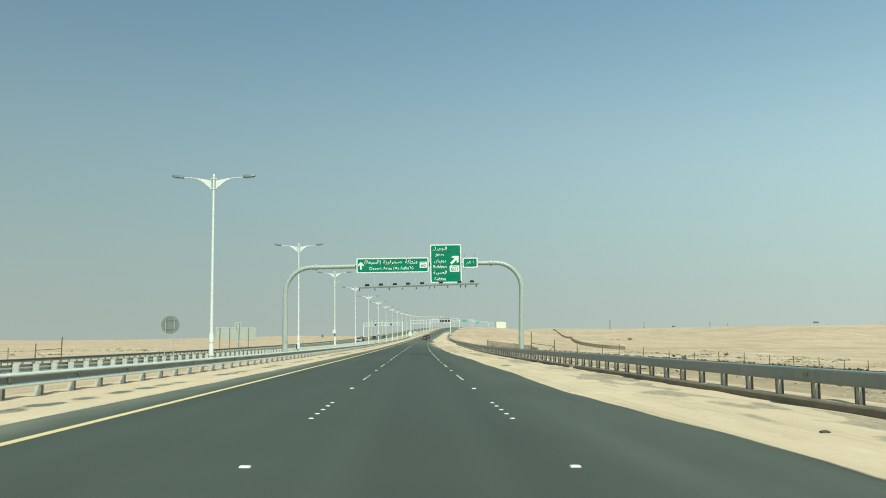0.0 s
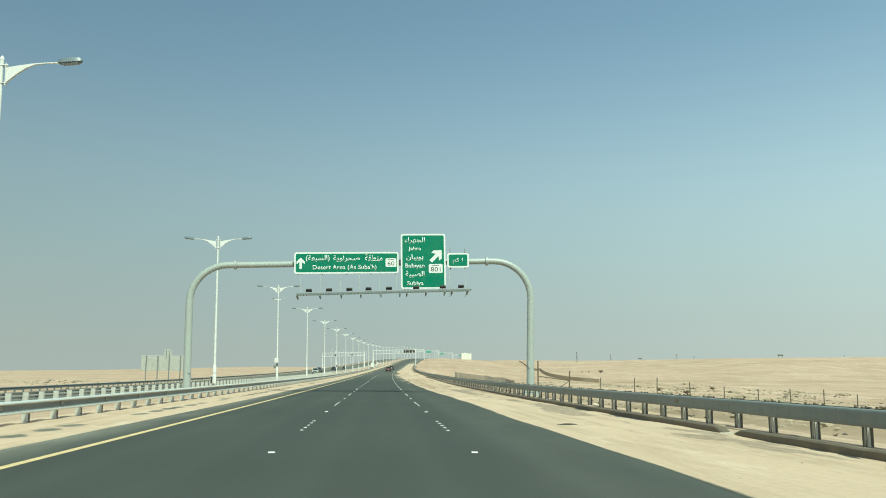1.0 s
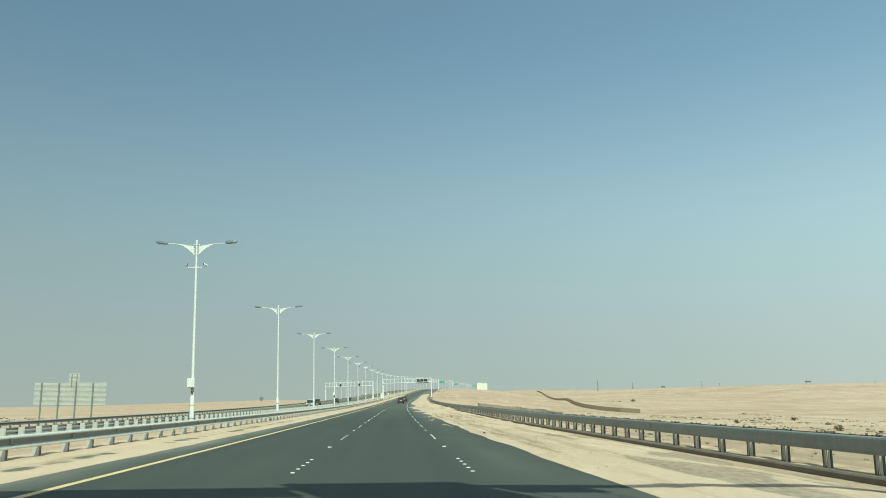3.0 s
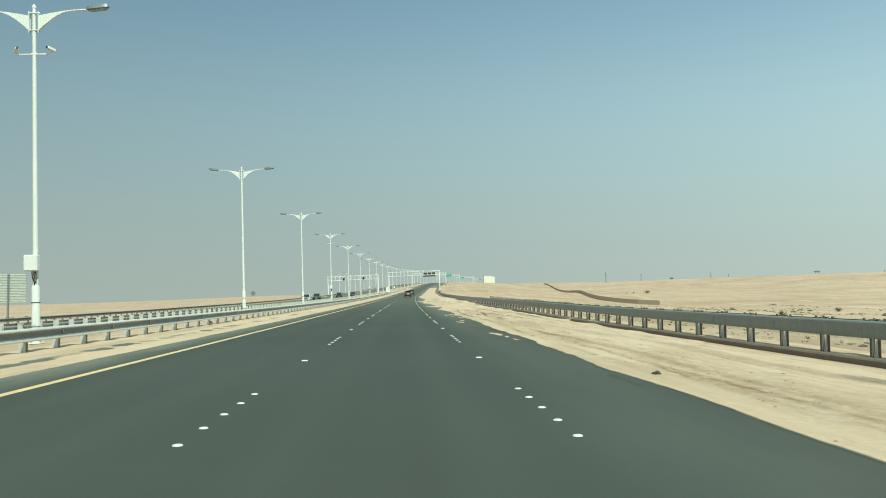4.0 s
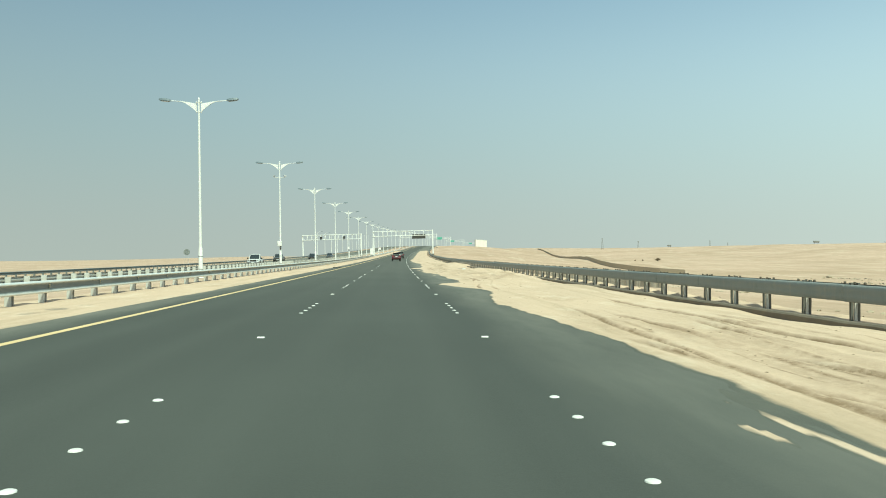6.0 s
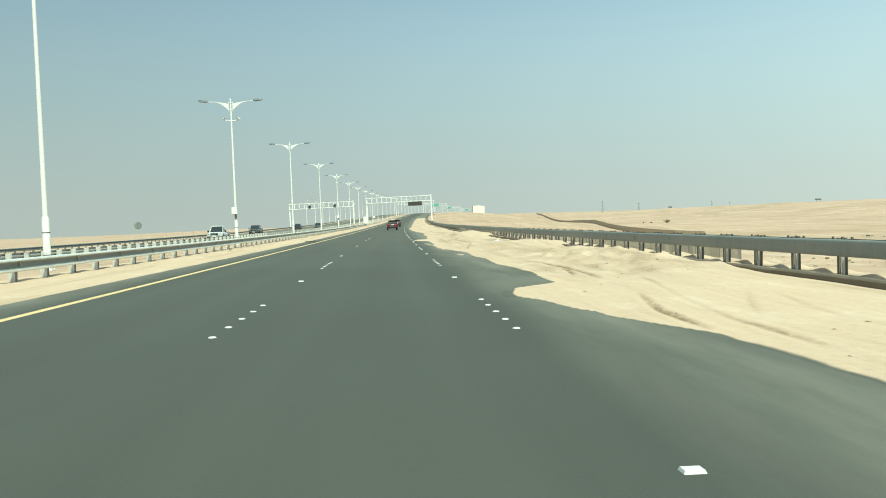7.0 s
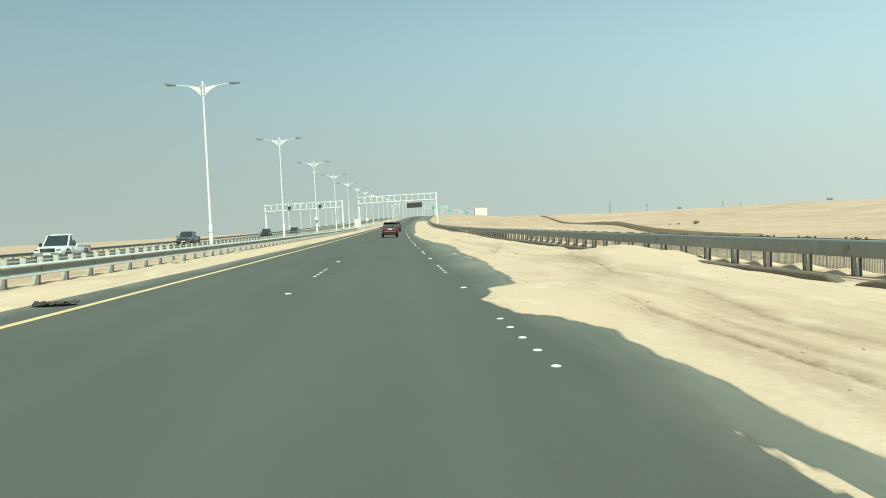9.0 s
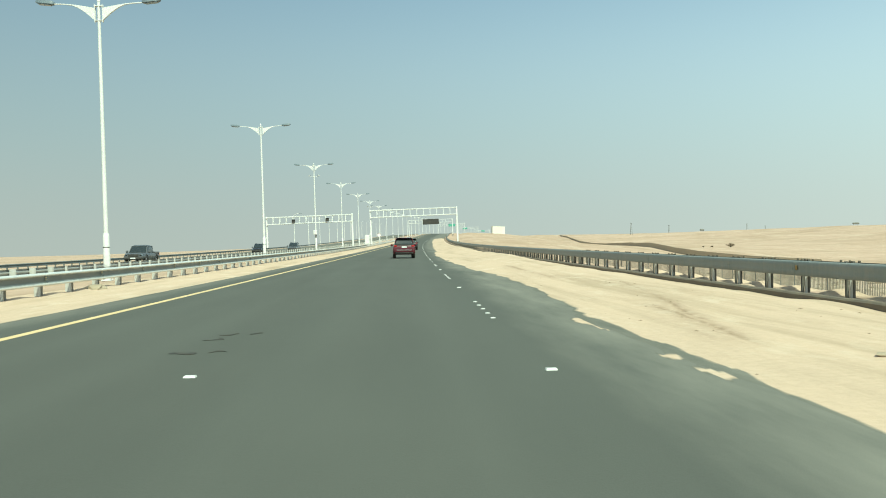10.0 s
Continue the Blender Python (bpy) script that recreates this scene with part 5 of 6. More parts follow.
# ---- road signs, boards and fences ----
def round_sign_back(x, y, ground, z, r=0.6, label="back of a round grey traffic sign on two thin posts"):
    sg = thing("traffic_sign", Matrix.Translation(on_road(x, y, ground)), label, "traffic sign")
    h = z - ground
    g = Mesh()
    n = 28
    ring = [(r * math.cos(2 * math.pi * i / n), r * math.sin(2 * math.pi * i / n)) for i in range(n)]
    g.sweep([[(a, q, h + b) for a, b in ring] for q in (-0.01, 0.015)])
    disc = part("disc", g, MAT_GALV_DARK, sg)
    g = Mesh()
    for a in (-0.22, 0.22):
        g.box((a, -0.03, h), (0.05, 0.03, 0.95))
    for b in (-0.3, 0.3):
        g.box((0, -0.03, h + b), (0.75, 0.03, 0.05))
    part("back_frame", g, MAT_GALV_DARK, disc)
    for a in (-0.28, 0.28):
        g = Mesh()
        g.tube([(a, -0.07, -0.4), (a, -0.07, h + 0.45)], 0.026, 8)
        part("post", g, MAT_GALV, sg)
    return sg


round_sign_back(-16.2, 56.3, -0.5, 2.45)
round_sign_back(-36.75, 305.9, -1.0, 1.68, 0.55)


MAT_FADED_RED = painted("faded_red_sheeting", (0.36, 0.16, 0.15), 0.5, 0.2)


def sign_on_post(x, y):
    p = on_road(x, y, 0)
    sg = thing("traffic_sign", Matrix.Translation(p), "round white traffic sign with a thin dull rim on a post", "traffic sign")
    g = Mesh()
    g.tube([(0, 0, -0.3), (0, 0, 2.9)], 0.04, 8)
    part("post", g, MAT_GALV, sg)
    for r, yy, mat, nm in ((0.45, -0.05, MAT_FADED_RED, "rim"), (0.39, -0.06, MAT_SIGNWHITE, "sign_face")):
        g = Mesh()
        g.tube([(0, yy, 2.5), (0, yy - 0.01, 2.5)], r, 24)
        part(nm, g, mat, sg)
    return sg


sign_on_post(-8.5, 455)
cab = thing("control_cabinet", Matrix.Translation(on_road(-11.78, 462, -0.1)), "white roadside control cabinet on a concrete plinth", "cabinet")
g = Mesh()
g.box((0, 0, 0.15), (1.3, 0.9, 0.5), bevel=0.03)
part("plinth", g, MAT_CONCRETE, cab)
g = Mesh()
g.box((0, 0, 1.55), (1.15, 0.7, 2.3), bevel=0.04)
body = part("housing", g, MAT_WHITE, cab)
g = Mesh()
g.box((0, -0.36, 1.55), (0.95, 0.02, 2.0), bevel=0.005)
part("door", g, MAT_WHITE, body)


def billboard_back():
    x0, x1, y, z0, z1 = -44.5, -35.8, 186.0, 1.1, 3.85
    bb = thing("direction_board", Matrix.Translation(on_road(0, y, 0)), "slatted pale green back of a large road sign on steel posts", "road sign")
    n = 18
    for i in range(n):
        a = z0 + (z1 - z0) * i / n
        g = Mesh()
        g.sweep([[(x, 0.0, a + 0.004), (x, -0.05, a + 0.03), (x, -0.05, a + 0.10), (x, 0.0, a + (z1 - z0) / n - 0.004)] for x in (x0, x1)])
        part("slat", g, MAT_BACKPANEL, bb)
    xt = x0 + 4.75
    for i in range(7):
        a = z1 + 0.16 * i
        g = Mesh()
        g.sweep([[(x, 0.0, a + 0.004), (x, -0.05, a + 0.03), (x, -0.05, a + 0.10), (x, 0.0, a + 0.156)] for x in (xt - 0.65, xt + 0.65)])
        part("slat", g, MAT_BACKPANEL, bb)
    for k, x in enumerate((x0 + 0.9, x0 + 3.0, x0 + 5.05, x0 + 7.1)):
        g = Mesh()
        g.box((x, -0.14, (z1 - 2.2) / 2), (0.16, 0.16, z1 + 2.2), bevel=0.02)
        part("post", g, MAT_GALV_DARK, bb)
    g = Mesh()
    for x in (xt - 0.3, xt + 0.3):
        g.box((x, -0.1, z1 + 0.3), (0.07, 0.08, 1.6))
    part("top_stiffener", g, MAT_GALV_DARK, bb)


billboard_back()


def post_fence(xs, label):
    """Posts in a row square to the road, the first one tall and braced."""
    fy = 94.0
    fence = thing("fence", pose(bend(fy), 0, 0), label, "fence")
    for n, x in enumerate(xs):
        z = terrain(x, fy)
        top = 2.95 if n == 0 else 2.4 if n == 1 else 1.95 + 0.12 * math.sin(n * 1.7)
        w = 0.09 if n < 2 else 0.065
        lean = 0.07 * math.sin(n * 2.1)
        g = Mesh()
        g.sweep([[(a * w / 2 + k * lean, b * w / 2, h) for a, b in ((-1, -1), (1, -1), (1, 1), (-1, 1))] for k, h in ((0, -0.5), (1, top))])
        part("post", g, MAT_RUST, fence, at=pose(x, fy, z))
    a, b = terrain(xs[0], fy), terrain(xs[1], fy)
    g = Mesh()
    g.tube([(xs[0], fy, a + 1.7), (xs[1], fy, b + 1.65)], 0.035, 6)
    part("top_rail", g, MAT_RUST, fence)
    g = Mesh()
    g.tube([(xs[1], fy, b + 1.6), ((xs[0] + xs[1]) / 2, fy, (a + b) / 2 + 0.6)], 0.025, 6)
    part("brace", g, MAT_RUST, fence)
    for h in (0.5, 1.0, 1.5):
        g = Mesh()
        g.tube([(x, fy, terrain(x, fy) + h) for x in xs[1:]], 0.006, 4)
        part("wire", g, MAT_RUST, fence)


post_fence([12.9, 15.45, 18.12, 20.9] + [22.75 + 2.85 * i for i in range(20)], "line of thin dark steel fence posts standing in the desert sand")
post_fence([-38.85 - 2.85 * i for i in range(12)], "short line of dark fence posts beyond the opposite carriageway")


def far_fence():
    """A brown sand fence that winds away over the desert."""
    line = [(121.0, 478.5), (114.5, 490.0), (109.5, 506.0), (107.0, 525.0), (107.2, 545.0), (109.0, 570.0), (114.0, 604.0), (119.0, 630.0), (127.0, 670.0), (136.0, 715.0), (149.0, 795.0), (164.0, 900.0), (182.0, 1030.0), (199.5, 1160.0), (208.0, 1236.0), (209.5, 1256.0)]
    fence = thing("sand_fence", pose(0, 0, 0), "long brown mesh sand fence winding over the desert", "fence")
    pts = []
    for (a, b), (c, d) in zip(line, line[1:]):
        m = max(2, int(math.hypot(c - a, d - b) / 12))
        pts += [(a + (c - a) * i / m, b + (d - b) * i / m) for i in range(m)]
    pts.append(line[-1])
    rows = []
    for x, y in pts:
        z = terrain(x - bend(y), y)
        rows.append([(x - 0.15, y, z - 0.5), (x + 0.15, y, z - 0.5), (x + 0.12, y, z + 2.5 - 0.0008 * y), (x - 0.12, y, z + 2.5 - 0.0008 * y)])
    g = Mesh()
    g.sweep(rows)
    part("mesh_panel", g, MAT_FENCE, fence)
    for x, y in pts[::2]:
        g = Mesh()
        z = terrain(x - bend(y), y)
        g.box((x, y - 0.2, z + 0.7), (0.10, 0.10, 2.2))
        part("post", g, MAT_RUST, fence)


far_fence()


def mesh_fence():
    """A tall fence of grey slatted mesh along the foot of the bank, braced at its near end."""
    fence = thing("mesh_fence", pose(0, 0, 0), "long grey slatted mesh fence on thin posts below the road bank", "fence")
    y0, y1, tall = 266.0, 414.0, 3.2

    def place(y):
        x = curve([(266, 36.5), (300, 38.0), (345, 37.0), (414, 28.5)], y)
        return Vector((x + bend(y), y, terrain(x, y)))

    post = Mesh()
    post.box((0, 0, tall / 2 - 0.2), (0.075, 0.075, tall + 0.5), bevel=0.01)
    post_mesh = post.data("post", MAT_GALV_DARK)
    y = y0
    while y <= y1:
        part("post", post_mesh, None, fence, at=Matrix.Translation(place(y)) @ pose(0, 0, 0, 0.6 * math.sin(y), 0.8 * math.sin(1.7 * y), 0))
        y += 3.0
    for h in (0.25, 1.3, tall - 0.06):
        g = Mesh()
        g.tube([place(q) + Vector((0, 0, h)) for q in steps(y0, y1, 3.0, 3.0)], 0.02, 5)
        part("rail", g, MAT_GALV_DARK, fence)
    slats = Mesh()
    y = y0 + 0.1
    while y < y1:
        p = place(y)
        w = 0.05 + 0.03 * smooth(0.5 + noise.noise((y * 0.4, 0.0, 2.0)))
        low = max(0.0, 0.25 * noise.noise((y * 0.2, 3.0, 0.0)))
        slats.sweep([[(p.x - 0.012, y - w, p.z + z), (p.x + 0.012, y - w, p.z + z), (p.x + 0.012, y + w, p.z + z), (p.x - 0.012, y + w, p.z + z)] for z in (low - 0.2, tall - 0.03 * abs(math.sin(5 * y)))])
        y += 0.235
    part("slats", slats, painted("sun_bleached_mesh", (0.36, 0.325, 0.265), 0.9, 0.4), fence, "thin upright slats of bleached mesh")["kind"] = "stuff"
    g = Mesh()
    g.tube([place(y0) + Vector((0, 0, tall - 0.3)), place(y0 + 2.4) + Vector((0.05, 0, 0.1))], 0.03, 6)
    part("brace", g, MAT_GALV_DARK, fence)


mesh_fence()


def shed():
    x, y = 116.5, 1117.0
    z = terrain(x - bend(y), y) - 0.3
    hut = thing("building", pose(x, y, z) @ Matrix.Scale(1.29, 4), "cream flat-roofed building of two joined blocks", "building")
    g = Mesh()
    g.box((-1.7, 0, 3.0), (6.4, 7, 7.0), bevel=0.1)
    part("wall", g, MAT_CREAM, hut)
    g = Mesh()
    g.box((3.5, 1, 2.8), (3.8, 6, 6.7), bevel=0.1)
    part("wall", g, MAT_CREAM, hut)
    for cx, cy, w, d, zz in ((-1.7, 0, 6.6, 7.2, 6.55), (3.5, 1, 4.0, 6.2, 6.2)):
        g = Mesh()
        g.box((cx, cy, zz), (w, d, 0.25), bevel=0.05)
        part("parapet", g, MAT_CREAM, hut)


shed()


# ---- vehicles ----
def loft(rows):
    """A body skin from rows of y, half width at the foot, at the waist and at the top, and their three heights."""
    rings = []
    for y, w0, w1, w2, z0, z1, z2 in rows:
        half = [(w0 * 0.9, z0), (w0, z0 + 0.06), ((w0 + w1) * 0.503, (z0 + z1) / 2), (w1, z1), (w1 * 0.985, z1 + (z2 - z1) * 0.25), (w2, z2 - 0.05), (w2 * 0.94, z2 - 0.012), (w2 * 0.8, z2)]
        rings.append([(-a, y, b) for a, b in half] + [(a, y, b) for a, b in reversed(half)])
    g = Mesh()
    g.sweep(rings)
    return g


def wheels(car, track, axles, r, width=0.23):
    for s in (-1, 1):
        for y in axles:
            x = s * track
            g = Mesh()
            prof = [(r * 0.62, -0.5), (r * 0.9, -0.5), (r, -0.36), (r, 0.36), (r * 0.9, 0.5), (r * 0.62, 0.5)]
            n = 24
            g.sweep([[(x + width * b, y + a * math.cos(q), r + a * math.sin(q)) for q in (2 * math.pi * i / n for i in range(n))] for a, b in prof], caps=False)
            tyre = part("tyre", g, MAT_RUBBER, car, smooth=True)
            g = Mesh()
            g.sweep([[(x + s * width * b, y + a * math.cos(q), r + a * math.sin(q)) for q in (2 * math.pi * i / n for i in range(n))] for a, b in ((r * 0.63, -0.4), (r * 0.63, 0.40), (r * 0.55, 0.44), (r * 0.18, 0.36), (r * 0.1, 0.42))])
            part("rim", g, MAT_CHROME, tyre, smooth=True)


def lamp_box(car, name, c, size, mat, label=""):
    g = Mesh()
    g.box(c, size, bevel=min(size) * 0.3)
    return part(name, g, mat, car, label)


def suv(at, paint, label):
    car = thing("car", at, label, "car")
    rows = [(-2.28, 0.80, 0.86, 0.82, 0.42, 0.62, 0.86), (-2.20, 0.88, 0.92, 0.86, 0.34, 0.70, 1.02), (-1.9, 0.90, 0.93, 0.87, 0.30, 0.75, 1.06), (0.0, 0.90, 0.93, 0.87, 0.28, 0.75, 1.03), (1.1, 0.90, 0.93, 0.86, 0.28, 0.74, 1.00), (1.9, 0.88, 0.91, 0.80, 0.30, 0.70, 0.90), (2.25, 0.78, 0.82, 0.68, 0.36, 0.62, 0.78)]
    body = part("body", loft(rows), paint, car, smooth=True)
    cabin = [(-2.12, 0.78, 0.80, 0.70, 0.98, 1.10, 1.22), (-1.86, 0.80, 0.80, 0.66, 0.98, 1.14, 1.58), (-1.4, 0.80, 0.80, 0.66, 0.98, 1.16, 1.63), (0.1, 0.80, 0.80, 0.66, 0.98, 1.16, 1.63), (0.5, 0.79, 0.79, 0.66, 0.98, 1.14, 1.57), (1.25, 0.76, 0.76, 0.70, 0.94, 0.98, 1.03)]
    part("window", loft(cabin), MAT_GLASS, car, "dark tinted glass", True)
    roof = [(-2.05, 0.60, 0.63, 0.58, 1.585, 1.60, 1.62), (-1.9, 0.66, 0.68, 0.62, 1.575, 1.61, 1.66), (-1.3, 0.67, 0.69, 0.62, 1.59, 1.63, 1.70), (0.0, 0.67, 0.69, 0.62, 1.59, 1.63, 1.69), (0.42, 0.64, 0.66, 0.60, 1.56, 1.58, 1.62)]
    top = part("roof", loft(roof), paint, car, smooth=True)
    for s in (-1, 1):
        g = Mesh()
        g.sweep([[(s * 0.815, -2.1, 1.0), (s * 0.815, -1.72, 1.0), (s * 0.69, -1.55, 1.60), (s * 0.69, -1.92, 1.60)], [(s * 0.77, -2.12, 1.0), (s * 0.77, -1.72, 1.0), (s * 0.64, -1.55, 1.62), (s * 0.64, -1.94, 1.62)]])
        part("pillar", g, paint, car)
        g = Mesh()
        g.tube([(s * 0.60, -1.7, 1.70), (s * 0.60, -1.6, 1.75), (s * 0.60, 0.1, 1.75), (s * 0.60, 0.2, 1.69)], 0.02, 6)
        part("roof_rail", g, MAT_BLACK, top)
        lamp_box(car, "tail_light", (s * 0.72, -2.215, 0.99), (0.26, 0.10, 0.13), MAT_TAILLIGHT, "red tail light")
        lamp_box(car, "headlight", (s * 0.66, 2.13, 0.74), (0.30, 0.16, 0.14), MAT_LAMPGLASS)
        lamp_box(car, "mirror", (s * 1.0, 0.78, 1.10), (0.20, 0.12, 0.16), paint)
    bumper = lamp_box(car, "rear_bumper", (0, -2.26, 0.58), (1.62, 0.18, 0.22), paint)
    lamp_box(bumper, "valance", (0, -2.25, 0.42), (1.5, 0.14, 0.14), MAT_BLACK)
    lamp_box(bumper, "bumper_trim", (0, -2.36, 0.66), (1.2, 0.02, 0.06), MAT_CHROME)
    lamp_box(car, "number_plate", (0, -2.285, 0.90), (0.42, 0.02, 0.11), MAT_SIGNWHITE, "plain white plate")
    lamp_box(car, "badge_strip", (0, -2.262, 0.97), (0.7, 0.02, 0.04), MAT_CHROME)
    lamp_box(car, "front_bumper", (0, 2.2, 0.50), (1.5, 0.16, 0.24), MAT_BLACK)
    wheels(car, 0.80, (-1.35, 1.40), 0.35)
    return car


def pickup(at, paint, label, old=False):
    car = thing("pickup_truck", at, label, "pickup truck")
    h = 0.06 if old else 0.0
    rows = [(-2.75, 0.84, 0.90, 0.86, 0.52, 0.74, 1.04), (-2.65, 0.88, 0.95, 0.90, 0.46, 0.76, 1.12), (-0.75, 0.90, 0.97, 0.92, 0.44, 0.78, 1.14), (0.9, 0.90, 0.97, 0.90, 0.44, 0.78, 1.12), (1.2, 0.90, 0.97, 0.86, 0.44, 0.78, 1.14), (2.5, 0.88, 0.94, 0.80, 0.46, 0.76, 1.08), (2.78, 0.80, 0.86, 0.72, 0.50, 0.72, 0.98)]
    part("body", loft(rows), paint, car, smooth=True)
    back = -0.05 if old else -0.85
    cabin = [(back - 0.08, 0.84, 0.84, 0.72, 1.08, 1.20, 1.72 + h), (back + 0.1, 0.84, 0.84, 0.74, 1.08, 1.22, 1.80 + h), (0.55, 0.84, 0.84, 0.73, 1.08, 1.22, 1.80 + h), (0.75, 0.83, 0.83, 0.73, 1.08, 1.20, 1.74 + h), (1.4, 0.80, 0.80, 0.76, 1.06, 1.10, 1.15)]
    part("window", loft(cabin), MAT_GLASS, car, "dark glass cab windows", True)
    roof = [(back - 0.12, 0.70, 0.74, 0.68, 1.74 + h, 1.77 + h, 1.82 + h), (0.3, 0.72, 0.76, 0.68, 1.76 + h, 1.80 + h, 1.88 + h), (0.72, 0.68, 0.72, 0.64, 1.72 + h, 1.75 + h, 1.80 + h)]
    part("roof", loft(roof), paint, car, smooth=True)
    for s in (-1, 1):
        for y0, y1 in ((back - 0.1, back - 0.08), (0.25, 0.2)):
            g = Mesh()
            g.sweep([[(s * 0.86, y0, 1.08), (s * 0.86, y0 + 0.2, 1.08), (s * 0.755, y1 + 0.2, 1.78 + h), (s * 0.755, y1, 1.78 + h)], [(s * 0.80, y0, 1.08), (s * 0.80, y0 + 0.2, 1.08), (s * 0.70, y1 + 0.2, 1.78 + h), (s * 0.70, y1, 1.78 + h)]])
            part("pillar", g, paint, car)
        g = Mesh()
        g.sweep([[(s * 0.845, 1.32, 1.08), (s * 0.845, 1.46, 1.08), (s * 0.745, 0.76, 1.76 + h), (s * 0.745, 0.66, 1.76 + h)], [(s * 0.78, 1.32, 1.08), (s * 0.78, 1.46, 1.08), (s * 0.68, 0.76, 1.76 + h), (s * 0.68, 0.66, 1.76 + h)]])
        part("pillar", g, paint, car)
        g = Mesh()
        g.box((s * 0.90, (back - 2.75) / 2, 1.16), (0.09, 2.75 + back, 0.16), bevel=0.02)
        part("bed_wall", g, paint, car)
        lamp_box(car, "headlight", (s * 0.68, 2.70, 0.86), (0.30, 0.16, 0.18), MAT_LAMPGLASS, "clear headlight")
        lamp_box(car, "tail_light", (s * 0.86, -2.74, 0.95), (0.14, 0.08, 0.32), MAT_TAILLIGHT)
        lamp_box(car, "mirror", (s * 1.08, 1.05, 1.22), (0.22, 0.10, 0.24), MAT_BLACK if old else paint)
        g = Mesh()
        for yy in (-1.7, 1.75):
            g.tube([(s * 0.945, yy + 0.50 * math.cos(a), 0.42 + 0.50 * math.sin(a)) for a in (math.pi * i / 8 for i in range(9))], 0.045, 6)
        part("wheel_arch", g, MAT_BLACK, car)
    lamp_box(car, "grille", (0, 2.79, 0.86), (0.95, 0.06, 0.24), MAT_BLACK)
    lamp_box(car, "front_bumper", (0, 2.82, 0.58), (1.66, 0.18, 0.22), MAT_CHROME if old else MAT_BLACK)
    lamp_box(car, "number_plate", (0.0, 2.925, 0.60), (0.48, 0.02, 0.12), MAT_SIGNWHITE, "plain white plate")
    lamp_box(car, "tailgate", (0, -2.74, 1.12), (1.6, 0.08, 0.26), paint)
    lamp_box(car, "rear_bumper", (0, -2.82, 0.58), (1.6, 0.16, 0.18), MAT_CHROME)
    wheels(car, 0.84, (-1.7, 1.75), 0.39, 0.25)
    return car


def on_opposite(x, y):
    return Matrix.Translation(on_road(x, y, opposite(x))) @ pose(0, 0, 0, 0, 0, 180)


suv(Matrix.Translation(on_road(-0.25, 328.0)), MAT_RED, "dark red sport utility car driving on the grey road")
suv(Matrix.Translation(on_road(0.02, 384.0)), MAT_CARBLACK, "dark car further along the same lane")
pickup(on_opposite(-22.2, 291.0), MAT_CARWHITE, "white single-cab pickup truck on the opposite carriageway", True)
pickup(on_opposite(-25.8, 340.0), MAT_CARGREY, "dark grey double-cab pickup truck on the opposite carriageway")
suv(on_opposite(-25.4, 398.0), MAT_CARBLACK, "black car on the opposite carriageway beneath the gantry")
suv(on_opposite(-21.8, 412.0), MAT_CARGREY, "grey car on the opposite carriageway beneath the gantry")


# ---- litter, stones and scrub ----
def lump(name, x, y, z, size, mat, label, category, seed, flat=1.0, group=""):
    bm = bmesh.new()
    bmesh.ops.create_icosphere(bm, subdivisions=2, radius=1.0)
    for v in bm.verts:
        d = 1 + 0.45 * noise.noise(v.co * 1.3 + Vector((seed, 0, 0))) + 0.2 * noise.noise(v.co * 3.1 + Vector((0, seed, 0)))
        v.co = Vector((v.co.x * size[0], v.co.y * size[1], v.co.z * size[2])) * d
    me = bpy.data.meshes.new(name)
    bm.to_mesh(me)
    bm.free()
    me.materials.append(mat)
    ob = new(name, me)
    ob.location = on_road(x, y, z)
    return tagged(ob, label, category, group)


def torn_sheet(x, y, length, width, seed, label):
    g = Mesh()
    n, m = 34, 12
    for j in range(m):
        for i in range(n):
            u, v = i / (n - 1), j / (m - 1)
            e = 0.5 + 0.5 * math.sin(u * math.pi) ** 0.5 + 0.3 * noise.noise((u * 6, seed, 0))
            px = (u - 0.5) * length + 0.06 * noise.noise((u * 9, v * 5, seed))
            py = (v - 0.5) * width * e
            pz = 0.03 + 0.07 * abs(noise.noise((u * 7, v * 4, seed + 3))) + 0.05 * noise.noise((u * 17, v * 9, seed + 5))
            g.v.append((px, py, max(0.012, pz)))
    g.f = [(j * n + i, j * n + i + 1, (j + 1) * n + i + 1, (j + 1) * n + i) for j in range(m - 1) for i in range(n - 1)]
    ob = new("torn_sheet", g.data("torn_sheet", MAT_CLOTH))
    ob.matrix_basis = road_pose(x, y, 0.01) @ pose(0, 0, 0, 0, 0, 12)
    return tagged(ob, label, "debris")


